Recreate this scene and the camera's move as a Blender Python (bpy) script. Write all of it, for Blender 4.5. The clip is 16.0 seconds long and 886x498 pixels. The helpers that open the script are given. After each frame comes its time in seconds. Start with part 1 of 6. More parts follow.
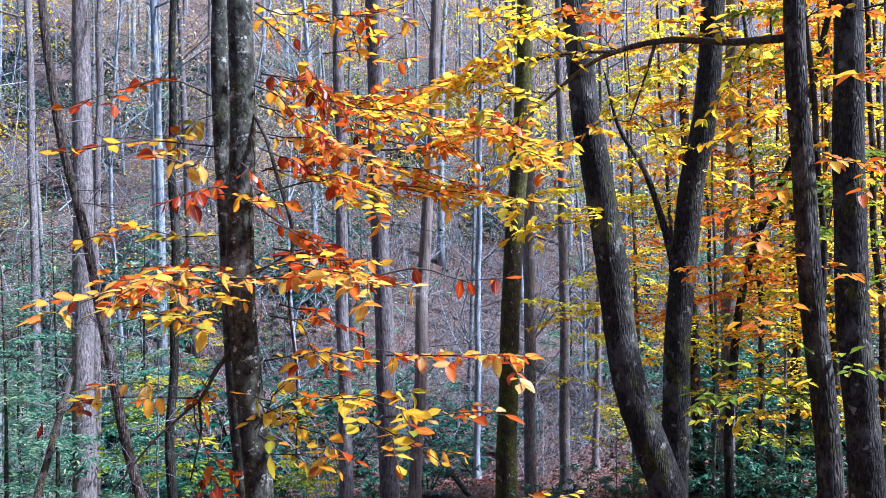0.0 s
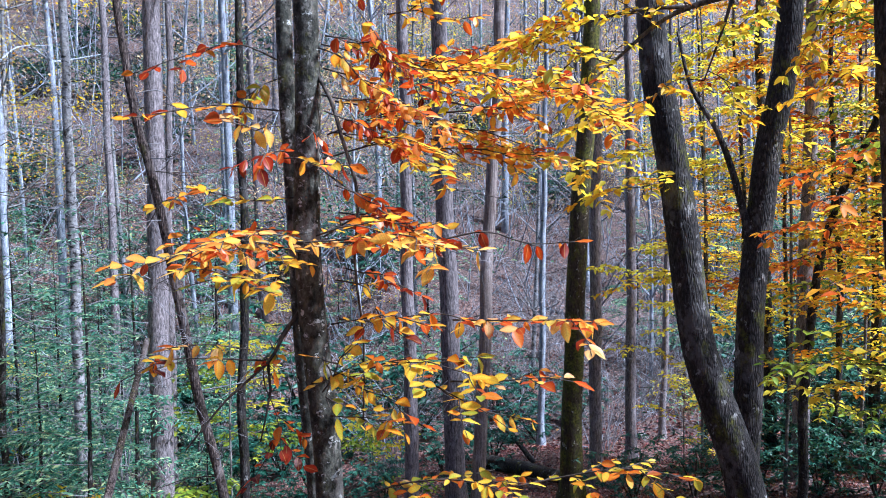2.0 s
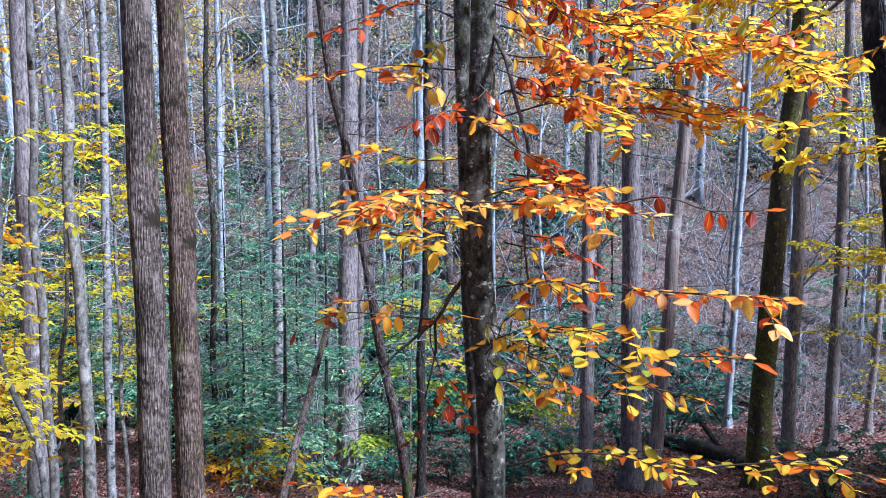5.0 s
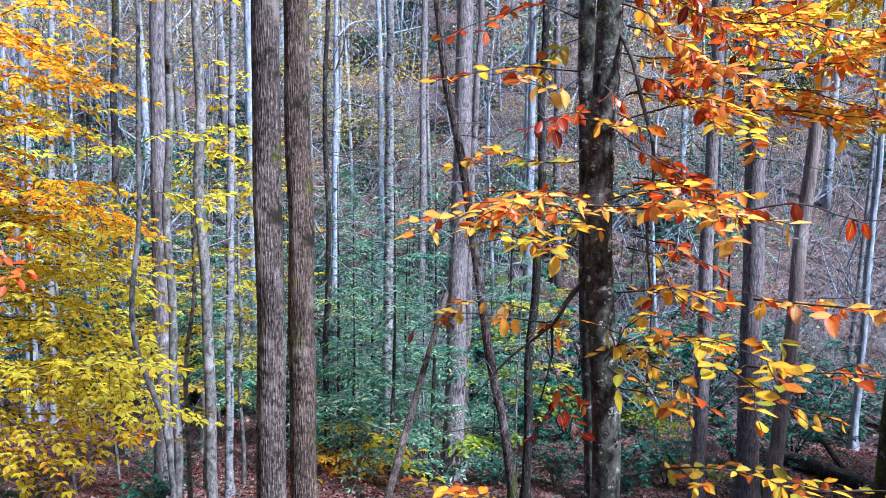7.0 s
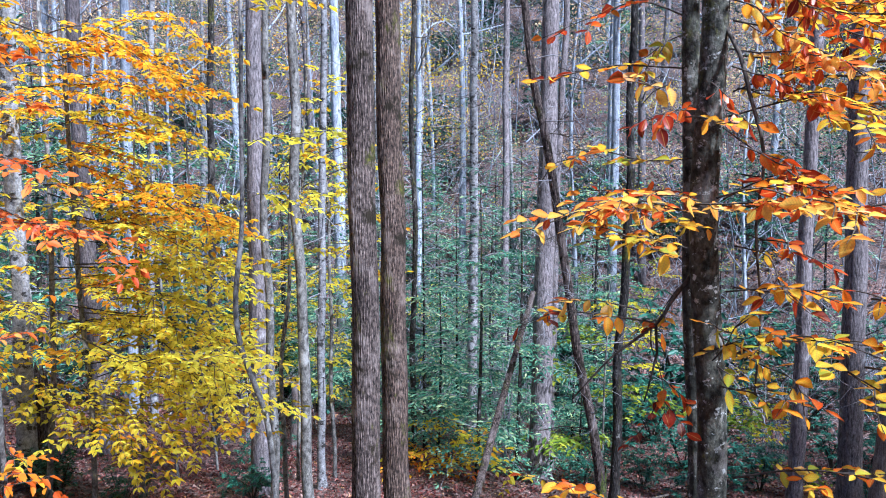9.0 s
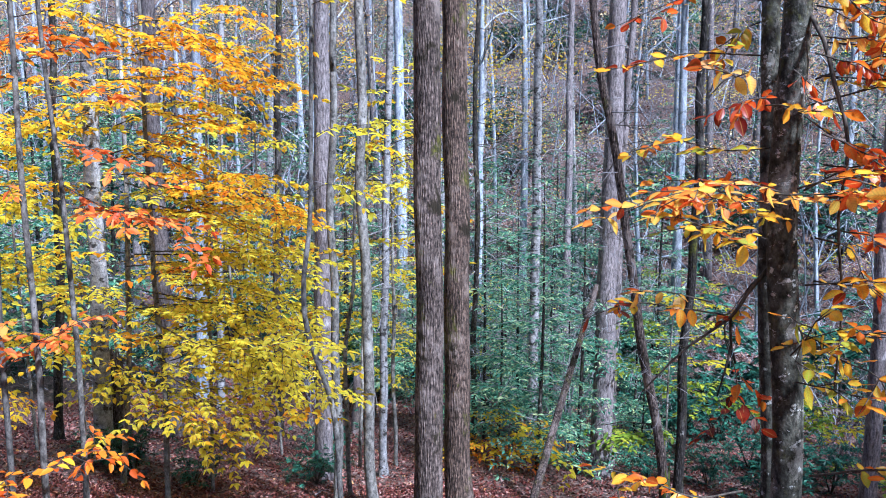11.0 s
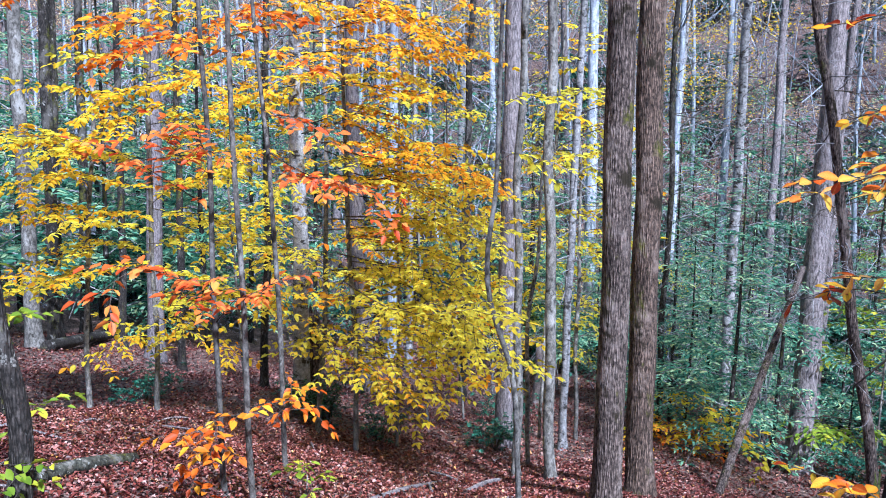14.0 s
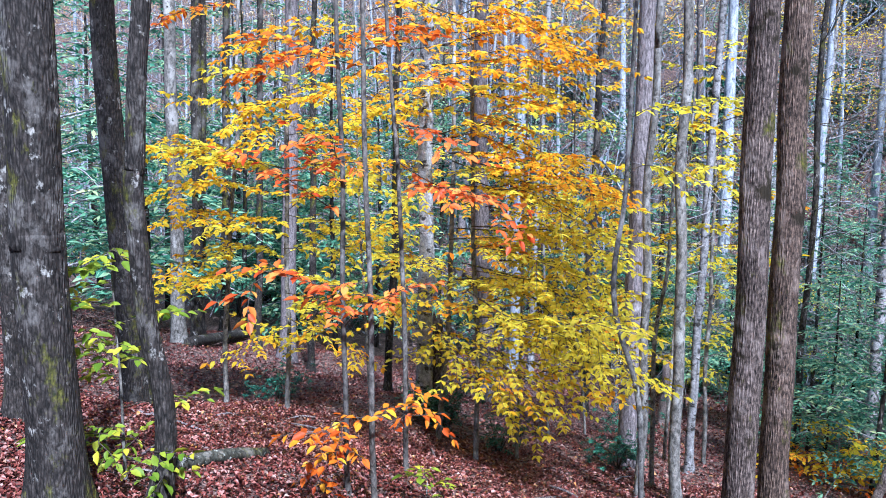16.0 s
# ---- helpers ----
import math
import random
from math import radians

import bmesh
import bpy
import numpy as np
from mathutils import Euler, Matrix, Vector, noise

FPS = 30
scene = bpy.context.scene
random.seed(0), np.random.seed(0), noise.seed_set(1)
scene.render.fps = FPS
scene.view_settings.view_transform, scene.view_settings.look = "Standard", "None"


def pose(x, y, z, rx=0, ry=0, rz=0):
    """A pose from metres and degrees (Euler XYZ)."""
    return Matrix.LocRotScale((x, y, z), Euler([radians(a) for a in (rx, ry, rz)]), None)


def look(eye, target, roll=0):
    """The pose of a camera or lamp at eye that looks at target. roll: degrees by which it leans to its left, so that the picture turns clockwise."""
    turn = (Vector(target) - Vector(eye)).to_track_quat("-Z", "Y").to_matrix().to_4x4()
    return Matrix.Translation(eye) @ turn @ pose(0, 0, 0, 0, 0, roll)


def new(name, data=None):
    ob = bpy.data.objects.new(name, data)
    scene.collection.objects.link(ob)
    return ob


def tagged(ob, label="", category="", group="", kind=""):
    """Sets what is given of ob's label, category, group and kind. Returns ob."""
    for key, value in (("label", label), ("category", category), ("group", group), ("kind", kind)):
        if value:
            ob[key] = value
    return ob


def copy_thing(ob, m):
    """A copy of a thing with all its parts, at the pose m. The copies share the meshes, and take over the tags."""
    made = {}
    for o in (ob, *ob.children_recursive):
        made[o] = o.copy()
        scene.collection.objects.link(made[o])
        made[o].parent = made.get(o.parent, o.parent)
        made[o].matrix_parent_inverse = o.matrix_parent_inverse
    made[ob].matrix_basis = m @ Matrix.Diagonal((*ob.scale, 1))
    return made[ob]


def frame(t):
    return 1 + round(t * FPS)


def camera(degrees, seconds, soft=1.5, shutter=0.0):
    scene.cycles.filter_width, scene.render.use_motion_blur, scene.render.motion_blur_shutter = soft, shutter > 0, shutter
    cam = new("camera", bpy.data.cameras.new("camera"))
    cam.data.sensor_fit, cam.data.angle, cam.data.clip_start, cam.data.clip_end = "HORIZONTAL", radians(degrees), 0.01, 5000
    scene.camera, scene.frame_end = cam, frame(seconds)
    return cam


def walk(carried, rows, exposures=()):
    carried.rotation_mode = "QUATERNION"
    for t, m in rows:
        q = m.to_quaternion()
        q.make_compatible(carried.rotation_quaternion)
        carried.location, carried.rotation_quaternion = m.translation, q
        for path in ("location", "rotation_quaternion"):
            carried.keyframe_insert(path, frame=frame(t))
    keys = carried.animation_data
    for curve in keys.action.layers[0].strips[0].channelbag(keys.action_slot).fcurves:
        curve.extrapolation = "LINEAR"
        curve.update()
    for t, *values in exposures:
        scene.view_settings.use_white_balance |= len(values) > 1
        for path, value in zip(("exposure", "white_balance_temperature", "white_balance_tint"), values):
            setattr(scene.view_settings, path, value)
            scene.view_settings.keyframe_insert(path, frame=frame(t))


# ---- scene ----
cam = camera(59.44, 16.0, soft=1.0)
PATH = [
    (0.0, pose(0.000, -0.000, 1.600, 89.75, 0.97, 0.00)),
    (0.5, pose(-0.012, 0.011, 1.600, 89.37, 1.06, 2.16)),
    (1.0, pose(-0.013, 0.028, 1.593, 88.48, 1.28, 3.12)),
    (1.5, pose(-0.017, 0.034, 1.592, 88.09, 1.25, 3.83)),
    (2.0, pose(-0.013, 0.053, 1.582, 87.46, 1.13, 4.70)),
    (2.5, pose(0.002, 0.077, 1.581, 86.94, 0.63, 7.60)),
    (3.0, pose(0.024, 0.097, 1.579, 86.38, 0.53, 10.00)),
    (3.5, pose(0.034, 0.121, 1.575, 85.83, -0.01, 12.41)),
    (4.0, pose(0.041, 0.133, 1.568, 85.43, -0.09, 14.88)),
    (6.5, pose(0.023, 0.147, 1.563, 85.13, -0.73, 23.84)),
    (7.0, pose(-0.007, 0.128, 1.565, 85.13, -0.87, 26.43)),
    (7.5, pose(-0.032, 0.108, 1.565, 85.13, -0.30, 28.38)),
    (8.0, pose(-0.046, 0.068, 1.571, 85.25, -0.27, 29.88)),
    (8.5, pose(-0.058, 0.047, 1.572, 85.09, -0.16, 31.18)),
    (11.0, pose(-0.098, -0.003, 1.556, 84.41, -0.43, 36.67)),
    (11.5, pose(-0.104, 0.010, 1.557, 83.90, -0.07, 38.36)),
    (12.0, pose(-0.106, 0.028, 1.555, 83.41, -0.47, 39.96)),
    (12.5, pose(-0.107, 0.036, 1.560, 83.17, -0.55, 42.26)),
    (13.0, pose(-0.114, 0.050, 1.559, 82.93, -0.70, 44.88)),
    (13.5, pose(-0.119, 0.062, 1.554, 82.51, -0.65, 47.75)),
    (14.0, pose(-0.131, 0.066, 1.548, 82.11, -0.71, 50.57)),
    (14.5, pose(-0.138, 0.063, 1.551, 81.78, -0.93, 53.20)),
    (15.0, pose(-0.141, 0.066, 1.552, 81.66, -0.88, 55.76)),
    (15.5, pose(-0.136, 0.060, 1.554, 81.97, -1.04, 58.08)),
    (16.0, pose(-0.132, 0.057, 1.552, 82.72, -0.92, 59.80)),
]
walk(cam, PATH, [(0.0, 1.42, 5000.0, 11.0), (16.0, 1.42, 5000.0, 11.0)])

# ---------------------------------------------------------------- light
SUN_TURN, SUN_HIGH = 103.0, 50.0
world = bpy.data.worlds.new("autumn_sky")
scene.world = world
world.use_nodes = True
wn = world.node_tree
sky = wn.nodes.new("ShaderNodeTexSky")
sky.sky_type, sky.sun_disc = "NISHITA", False
sky.sun_elevation, sky.sun_rotation = radians(SUN_HIGH), radians(SUN_TURN)
wn.links.new(sky.outputs[0], wn.nodes["Background"].inputs[0])
wn.nodes["Background"].inputs[1].default_value = 0.044
sun = new("sun", bpy.data.lights.new("sun", "SUN"))
sun.data.energy, sun.data.angle, sun.data.color = 5.0, radians(4), (1.0, 0.96, 0.89)
sun.matrix_world = look((30 * math.sin(radians(SUN_TURN)), 30 * math.cos(radians(SUN_TURN)), 30 * math.tan(radians(SUN_HIGH))), (0, 0, 0))

# ---------------------------------------------------------------- materials


def mat_base(name):
    m = bpy.data.materials.new(name)
    m.use_nodes = True
    nt = m.node_tree
    return m, nt, nt.nodes["Principled BSDF"]


def add(nt, kind, **inputs):
    n = nt.nodes.new(kind)
    for k, v in inputs.items():
        n.inputs[k.replace("_", " ")].default_value = v
    return n


def ramp(nt, source, stops):
    r = nt.nodes.new("ShaderNodeValToRGB")
    el = r.color_ramp.elements
    while len(el) < len(stops):
        el.new(0.5)
    for e, (p, c) in zip(el, stops):
        e.position, e.color = p, (*c, 1)
    nt.links.new(source, r.inputs[0])
    return r.outputs[0]


def mixed(nt, fac, a, b, mode="MIX"):
    n = nt.nodes.new("ShaderNodeMix")
    n.data_type, n.blend_type = "RGBA", mode
    for s, v in ((n.inputs[0], fac), (n.inputs[6], a), (n.inputs[7], b)):
        if isinstance(v, (int, float)):
            s.default_value = v
        elif isinstance(v, tuple):
            s.default_value = (*v, 1)
        else:
            nt.links.new(v, s)
    return n.outputs[2]


def coords(nt, scale):
    tc = nt.nodes.new("ShaderNodeTexCoord")
    mp = nt.nodes.new("ShaderNodeMapping")
    mp.inputs["Scale"].default_value = scale
    nt.links.new(tc.outputs["Object"], mp.inputs[0])
    return mp.outputs[0]


def noise_tex(nt, scale, stretch=(1, 1, 1), detail=4.0, rough=0.55):
    n = add(nt, "ShaderNodeTexNoise", Scale=scale, Detail=detail, Roughness=rough)
    nt.links.new(coords(nt, stretch), n.inputs["Vector"])
    return n.outputs[0]


def add_colour(nt, value):
    """A grey value as a vector, to bend other patterns by."""
    n = nt.nodes.new("ShaderNodeCombineXYZ")
    for s in n.inputs:
        nt.links.new(value, s)
    return n.outputs[0]


def bark(name, dark, light, patch=None, patch_at=(0.58, 0.64), moss=0.0, plates=None, ridge=(9, 9, 1.2), bump=0.6, patch_scale=7.0, patch_stretch=(1, 1, 0.8), far=1.0, islands=False, cracks=0.0, crack_long=0.085, plates_at=(0.53, 0.60, 2.6), broken=0.0):
    m, nt, p = mat_base(name)
    grain = noise_tex(nt, 6.0 * far, ridge, 6.0, 0.65)
    col = ramp(nt, grain, [(0.36, dark), (0.66, light)])
    broad = noise_tex(nt, 1.3, (1, 1, 0.5), 3.0)
    col = mixed(nt, 0.5, col, ramp(nt, broad, [(0.3, (0.45, 0.45, 0.45)), (0.7, (1.25, 1.25, 1.25))]), "MULTIPLY")
    fine = noise_tex(nt, 75.0 * far, (1, 1, 0.6), 3.0, 0.7)
    col = mixed(nt, 0.55, col, ramp(nt, fine, [(0.36, (0.35, 0.35, 0.35)), (0.62, (1.35, 1.35, 1.35))]), "MULTIPLY")
    if cracks:
        # scaly plates parted by dark furrows
        warp = noise_tex(nt, 9.0, (1, 1, 0.5), 3.0)
        place = coords(nt, (1, 1, crack_long))
        bent = mixed(nt, 0.022, place, add_colour(nt, warp))
        cell = add(nt, "ShaderNodeTexVoronoi", Scale=cracks)
        cell.feature = "DISTANCE_TO_EDGE"
        nt.links.new(bent, cell.inputs["Vector"])
        col = mixed(nt, 0.8, col, ramp(nt, cell.outputs["Distance"], [(0.01, (0.3, 0.27, 0.27)), (0.12, (0.8, 0.78, 0.77)), (0.32, (1.5, 1.5, 1.5))]), "MULTIPLY")
    if plates:
        where = noise_tex(nt, plates_at[2], (1, 1, 0.7), 6.0, 0.7)
        fine_plate = mixed(nt, 0.6, plates, ramp(nt, fine, [(0.3, (0.5, 0.5, 0.5)), (0.66, (1.2, 1.2, 1.2))]), "MULTIPLY")
        col = mixed(nt, ramp(nt, where, [(plates_at[0], (0, 0, 0)), (plates_at[1], (1, 1, 1))]), col, fine_plate)
    if patch:
        where = noise_tex(nt, patch_scale, patch_stretch, 6.0, 0.68)
        fac = ramp(nt, where, [(patch_at[0], (0, 0, 0)), (patch_at[1], (1, 1, 1))])
        col = mixed(nt, fac, col, patch)
    if broken:
        # dark scars breaking up smooth bark
        where = noise_tex(nt, 13.0, (1, 1, 0.6), 5.0, 0.7)
        col = mixed(nt, broken, col, ramp(nt, where, [(0.42, (0.22, 0.22, 0.2)), (0.52, (1.1, 1.1, 1.1))]), "MULTIPLY")
    if moss:
        where = noise_tex(nt, 4.5, (1, 1, 0.55), 7.0, 0.74)
        fac = ramp(nt, where, [(0.62 - 0.28 * moss, (0, 0, 0)), (0.72 - 0.24 * moss, (1, 1, 1))])
        tuft = noise_tex(nt, 30.0, (1, 1, 1), 4.0, 0.65)
        col = mixed(nt, fac, col, ramp(nt, tuft, [(0.34, (0.012, 0.018, 0.004)), (0.66, (0.13, 0.125, 0.018))]))
    if islands:
        rnd = nt.nodes.new("ShaderNodeNewGeometry").outputs["Random Per Island"]
        col = mixed(nt, 1.0, col, ramp(nt, rnd, [(0.0, (0.3, 0.28, 0.27)), (0.5, (0.85, 0.84, 0.84)), (1.0, (1.5, 1.5, 1.5))]), "MULTIPLY")
    else:
        rnd = nt.nodes.new("ShaderNodeObjectInfo").outputs["Random"]
        col = mixed(nt, 0.6, col, ramp(nt, rnd, [(0.0, (0.68, 0.67, 0.68)), (1.0, (1.28, 1.25, 1.22))]), "MULTIPLY")
    nt.links.new(col, p.inputs["Base Color"])
    p.inputs["Roughness"].default_value = 0.88
    p.inputs["Specular IOR Level"].default_value = 0.25
    b = add(nt, "ShaderNodeBump", Strength=bump, Distance=0.02)
    nt.links.new(cell.outputs["Distance"] if cracks else grain, b.inputs["Height"])
    nt.links.new(b.outputs[0], p.inputs["Normal"])
    return m


def leafy(name, stops, through_light=0.45, rough=0.5, separate=False, veined=False, gloss=0.3):
    m, nt, p = mat_base(name)
    if separate:
        src = nt.nodes.new("ShaderNodeObjectInfo").outputs["Random"]
    else:
        src = nt.nodes.new("ShaderNodeNewGeometry").outputs["Random Per Island"]
    col = ramp(nt, src, stops)
    blot = noise_tex(nt, 22.0, (1, 1, 1), 4.0, 0.6)
    col = mixed(nt, 0.5 if veined else 0.3, col, ramp(nt, blot, [(0.32, (0.55, 0.42, 0.32)), (0.58, (1.1, 1.08, 1.0))]), "MULTIPLY")
    if veined:
        at = nt.nodes.new("ShaderNodeAttribute")
        at.attribute_name = "leaf_place"
        sep = nt.nodes.new("ShaderNodeSeparateXYZ")
        nt.links.new(at.outputs["Vector"], sep.inputs[0])
        along, out = sep.outputs[0], sep.outputs[1]
        # browned margin and tip, then a pale midrib and slanting side veins
        rim = add(nt, "ShaderNodeMath")
        rim.operation = "MULTIPLY_ADD"
        nt.links.new(blot, rim.inputs[0])
        rim.inputs[1].default_value = 0.9
        half = add(nt, "ShaderNodeMath")
        half.operation = "MULTIPLY"
        nt.links.new(out, half.inputs[0])
        half.inputs[1].default_value = 0.4
        nt.links.new(half.outputs[0], rim.inputs[2])
        col = mixed(nt, ramp(nt, rim.outputs[0], [(0.56, (0, 0, 0)), (0.92, (1, 1, 1))]), col, mixed(nt, 1.0, col, (0.92, 0.48, 0.28), "MULTIPLY"))
        slant = add(nt, "ShaderNodeMath")
        slant.operation = "MULTIPLY_ADD"
        nt.links.new(along, slant.inputs[0])
        slant.inputs[1].default_value = 52.0
        lean = add(nt, "ShaderNodeMath")
        lean.operation = "MULTIPLY"
        nt.links.new(out, lean.inputs[0])
        lean.inputs[1].default_value = -9.0
        nt.links.new(lean.outputs[0], slant.inputs[2])
        wave = add(nt, "ShaderNodeMath")
        wave.operation = "SINE"
        nt.links.new(slant.outputs[0], wave.inputs[0])
        col = mixed(nt, 0.5, col, ramp(nt, wave.outputs[0], [(0.0, (1.0, 1.0, 1.0)), (0.85, (0.86, 0.80, 0.74)), (1.0, (0.66, 0.56, 0.5))]), "MULTIPLY")
        col = mixed(nt, ramp(nt, out, [(0.03, (0.6, 0.6, 0.6)), (0.10, (0, 0, 0))]), col, (0.62, 0.34, 0.09))
    nt.links.new(col, p.inputs["Base Color"])
    p.inputs["Roughness"].default_value = rough
    p.inputs["Specular IOR Level"].default_value = gloss
    t = nt.nodes.new("ShaderNodeBsdfTranslucent")
    nt.links.new(col, t.inputs["Color"])
    mx = nt.nodes.new("ShaderNodeMixShader")
    mx.inputs[0].default_value = through_light
    nt.links.new(p.outputs[0], mx.inputs[1])
    nt.links.new(t.outputs[0], mx.inputs[2])
    nt.links.new(mx.outputs[0], nt.nodes["Material Output"].inputs[0])
    return m


BARK_LICHEN = bark("grey_lichen_bark", (0.01566, 0.01697, 0.01305), (0.1305, 0.1279, 0.1044), (0.414, 0.423, 0.405), (0.60, 0.615), moss=0.2, plates=(0.171, 0.162, 0.144), plates_at=(0.54, 0.56, 9.0), ridge=(5, 5, 4.0), bump=0.6, patch_scale=19.0, patch_stretch=(1, 1, 1.3), broken=0.75)
BARK_RIDGED = bark("ridged_brown_bark", (0.0106, 0.0076, 0.0076), (0.22, 0.171, 0.156), (0.0167, 0.0122, 0.00684), (0.56, 0.63), moss=0.14, plates=(0.205, 0.167, 0.156), cracks=58.0, ridge=(9, 9, 4.0), bump=1.0, patch_scale=3.6)
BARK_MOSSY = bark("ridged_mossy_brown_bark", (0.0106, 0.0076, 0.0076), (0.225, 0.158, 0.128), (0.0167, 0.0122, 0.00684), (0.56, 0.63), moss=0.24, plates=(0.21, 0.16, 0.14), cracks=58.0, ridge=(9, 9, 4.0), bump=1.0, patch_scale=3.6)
BARK_MOSS = bark("mossy_bark", (0.018, 0.014, 0.009), (0.075, 0.055, 0.035), (0.36, 0.34, 0.28), (0.62, 0.65), moss=0.62, ridge=(6, 6, 2.2), patch_scale=12.0)
BARK_DARK = bark("dark_bark", (0.011, 0.010, 0.010), (0.062, 0.053, 0.050), (0.24, 0.23, 0.22), (0.60, 0.66), moss=0.26, plates=(0.10, 0.092, 0.088), cracks=52.0, crack_long=0.2, ridge=(6, 6, 3.4), bump=0.9, patch_scale=10.0)
BARK_GREY = bark("grey_bark", (0.0722, 0.0623, 0.0669), (0.327, 0.285, 0.3), (0.38, 0.361, 0.38), (0.6, 0.72), ridge=(8, 8, 1.8), bump=0.8, patch_scale=5.0)
BARK_PALE = bark("pale_silver_bark", (0.17, 0.166, 0.174), (0.408, 0.404, 0.425), (0.034, 0.0314, 0.0298), (0.54, 0.60), ridge=(3, 3, 3), patch_scale=7.0, patch_stretch=(1, 1, 1.6), bump=0.4)
BARK_STEM = bark("young_stem_bark", (0.034, 0.0306, 0.0289), (0.162, 0.149, 0.14), (0.0213, 0.0187, 0.0153), (0.54, 0.60), plates=(0.204, 0.2, 0.196), ridge=(4, 4, 2.4), patch_scale=9.0, bump=0.4)
BARK_SAPLING = bark("sapling_bark", (0.0518, 0.0488, 0.0459), (0.252, 0.237, 0.226), (0.0259, 0.0222, 0.0192), (0.61, 0.66), plates=(0.326, 0.318, 0.311), ridge=(4, 4, 2.4), patch_scale=9.0, bump=0.4)
# next two: pale bark with the bluish haze of distance put into its colour
BARK_POLE_HAZED = bark("thin_pole_bark_haze_tint", (0.125, 0.135, 0.175), (0.43, 0.465, 0.55), ridge=(3, 3, 0.8), bump=0.3, islands=True)
BARK_FAR_HAZED = bark("blue_grey_far_bark_haze_tint", (0.155, 0.172, 0.225), (0.46, 0.50, 0.58), (0.0574, 0.0615, 0.0738), (0.60, 0.67), patch_scale=5.0, ridge=(3, 3, 0.8), bump=0.5, far=0.8)
BARK_TWIG = bark("twig_bark", (0.03, 0.024, 0.02), (0.11, 0.09, 0.075), bump=0.2)
BARK_BARE = bark("weathered_bare_twig", (0.176, 0.168, 0.184), (0.416, 0.408, 0.44), bump=0.2)
WOOD_DEAD = bark("weathered_dead_wood", (0.12, 0.092, 0.088), (0.336, 0.28, 0.264), (0.48, 0.432, 0.432), (0.55, 0.7), ridge=(10, 10, 0.6), bump=0.7, patch_scale=3.0)



def mossy():
    m, nt, p = mat_base("moss_cushion")
    tuft = noise_tex(nt, 34.0, (1, 1, 1), 5.0, 0.7)
    nt.links.new(ramp(nt, tuft, [(0.32, (0.012, 0.022, 0.005)), (0.68, (0.12, 0.15, 0.02))]), p.inputs["Base Color"])
    p.inputs["Roughness"].default_value = 0.95
    b = add(nt, "ShaderNodeBump", Strength=1.0, Distance=0.03)
    nt.links.new(tuft, b.inputs["Height"])
    nt.links.new(b.outputs[0], p.inputs["Normal"])
    return m


MOSS = mossy()
LEAF_RUST = leafy("beech_leaves_orange", [(0.0, (0.42, 0.055, 0.008)), (0.4, (0.80, 0.19, 0.012)), (0.8, (0.86, 0.40, 0.02)), (1.0, (0.84, 0.55, 0.03))], 0.55)
LEAF_GOLD = leafy("beech_leaves_gold", [(0.0, (0.84, 0.34, 0.01)), (0.25, (0.90, 0.58, 0.016)), (0.65, (0.90, 0.72, 0.03)), (1.0, (0.80, 0.76, 0.05))], 0.78)
LEAF_AMBER = leafy("beech_leaves_amber", [(0.0, (0.82, 0.25, 0.008)), (0.4, (0.88, 0.48, 0.012)), (1.0, (0.90, 0.68, 0.03))], 0.72)
LEAF_LEMON = leafy("leaves_lemon", [(0.0, (0.88, 0.64, 0.03)), (0.35, (0.90, 0.81, 0.07)), (0.75, (0.88, 0.80, 0.07)), (1.0, (0.76, 0.72, 0.06))], 0.82)
LEAF_PINK = leafy("leaves_coral", [(0.0, (0.56, 0.07, 0.015)), (0.6, (0.84, 0.22, 0.04)), (1.0, (0.86, 0.38, 0.08))], 0.5)
LEAF_TAN = leafy("far_tan_leaves", [(0.0, (0.423, 0.212, 0.0828)), (0.5, (0.607, 0.432, 0.248)), (1.0, (0.662, 0.58, 0.35))], 0.45)
LEAF_LIME = leafy("leaves_lime", [(0.0, (0.10, 0.19, 0.015)), (0.6, (0.27, 0.36, 0.03)), (1.0, (0.58, 0.54, 0.04))], 0.45)
LEAF_DARK = leafy("rhododendron_leaves", [(0.0, (0.006, 0.034, 0.024)), (0.7, (0.020, 0.092, 0.062)), (1.0, (0.07, 0.20, 0.14))], 0.15, 0.42, gloss=0.3)
NEEDLES = leafy("hemlock_needles", [(0.0, (0.024, 0.10, 0.070)), (0.45, (0.095, 0.27, 0.18)), (0.78, (0.25, 0.45, 0.29)), (1.0, (0.48, 0.56, 0.28))], 0.4, 0.55, gloss=0.2)
LEAF_MINT = leafy("evergreen_undergrowth", [(0.0, (0.020, 0.085, 0.056)), (0.5, (0.085, 0.24, 0.155)), (1.0, (0.36, 0.48, 0.25))], 0.42, gloss=0.2)
LITTER = leafy("fallen_leaves", [(0.0, (0.0328, 0.0082, 0.0082)), (0.3, (0.102, 0.0197, 0.0164)), (0.62, (0.205, 0.0558, 0.0451)), (0.85, (0.295, 0.131, 0.115)), (0.96, (0.394, 0.254, 0.238)), (1.0, (0.451, 0.23, 0.0492))], 0.12, 0.45, gloss=0.5)


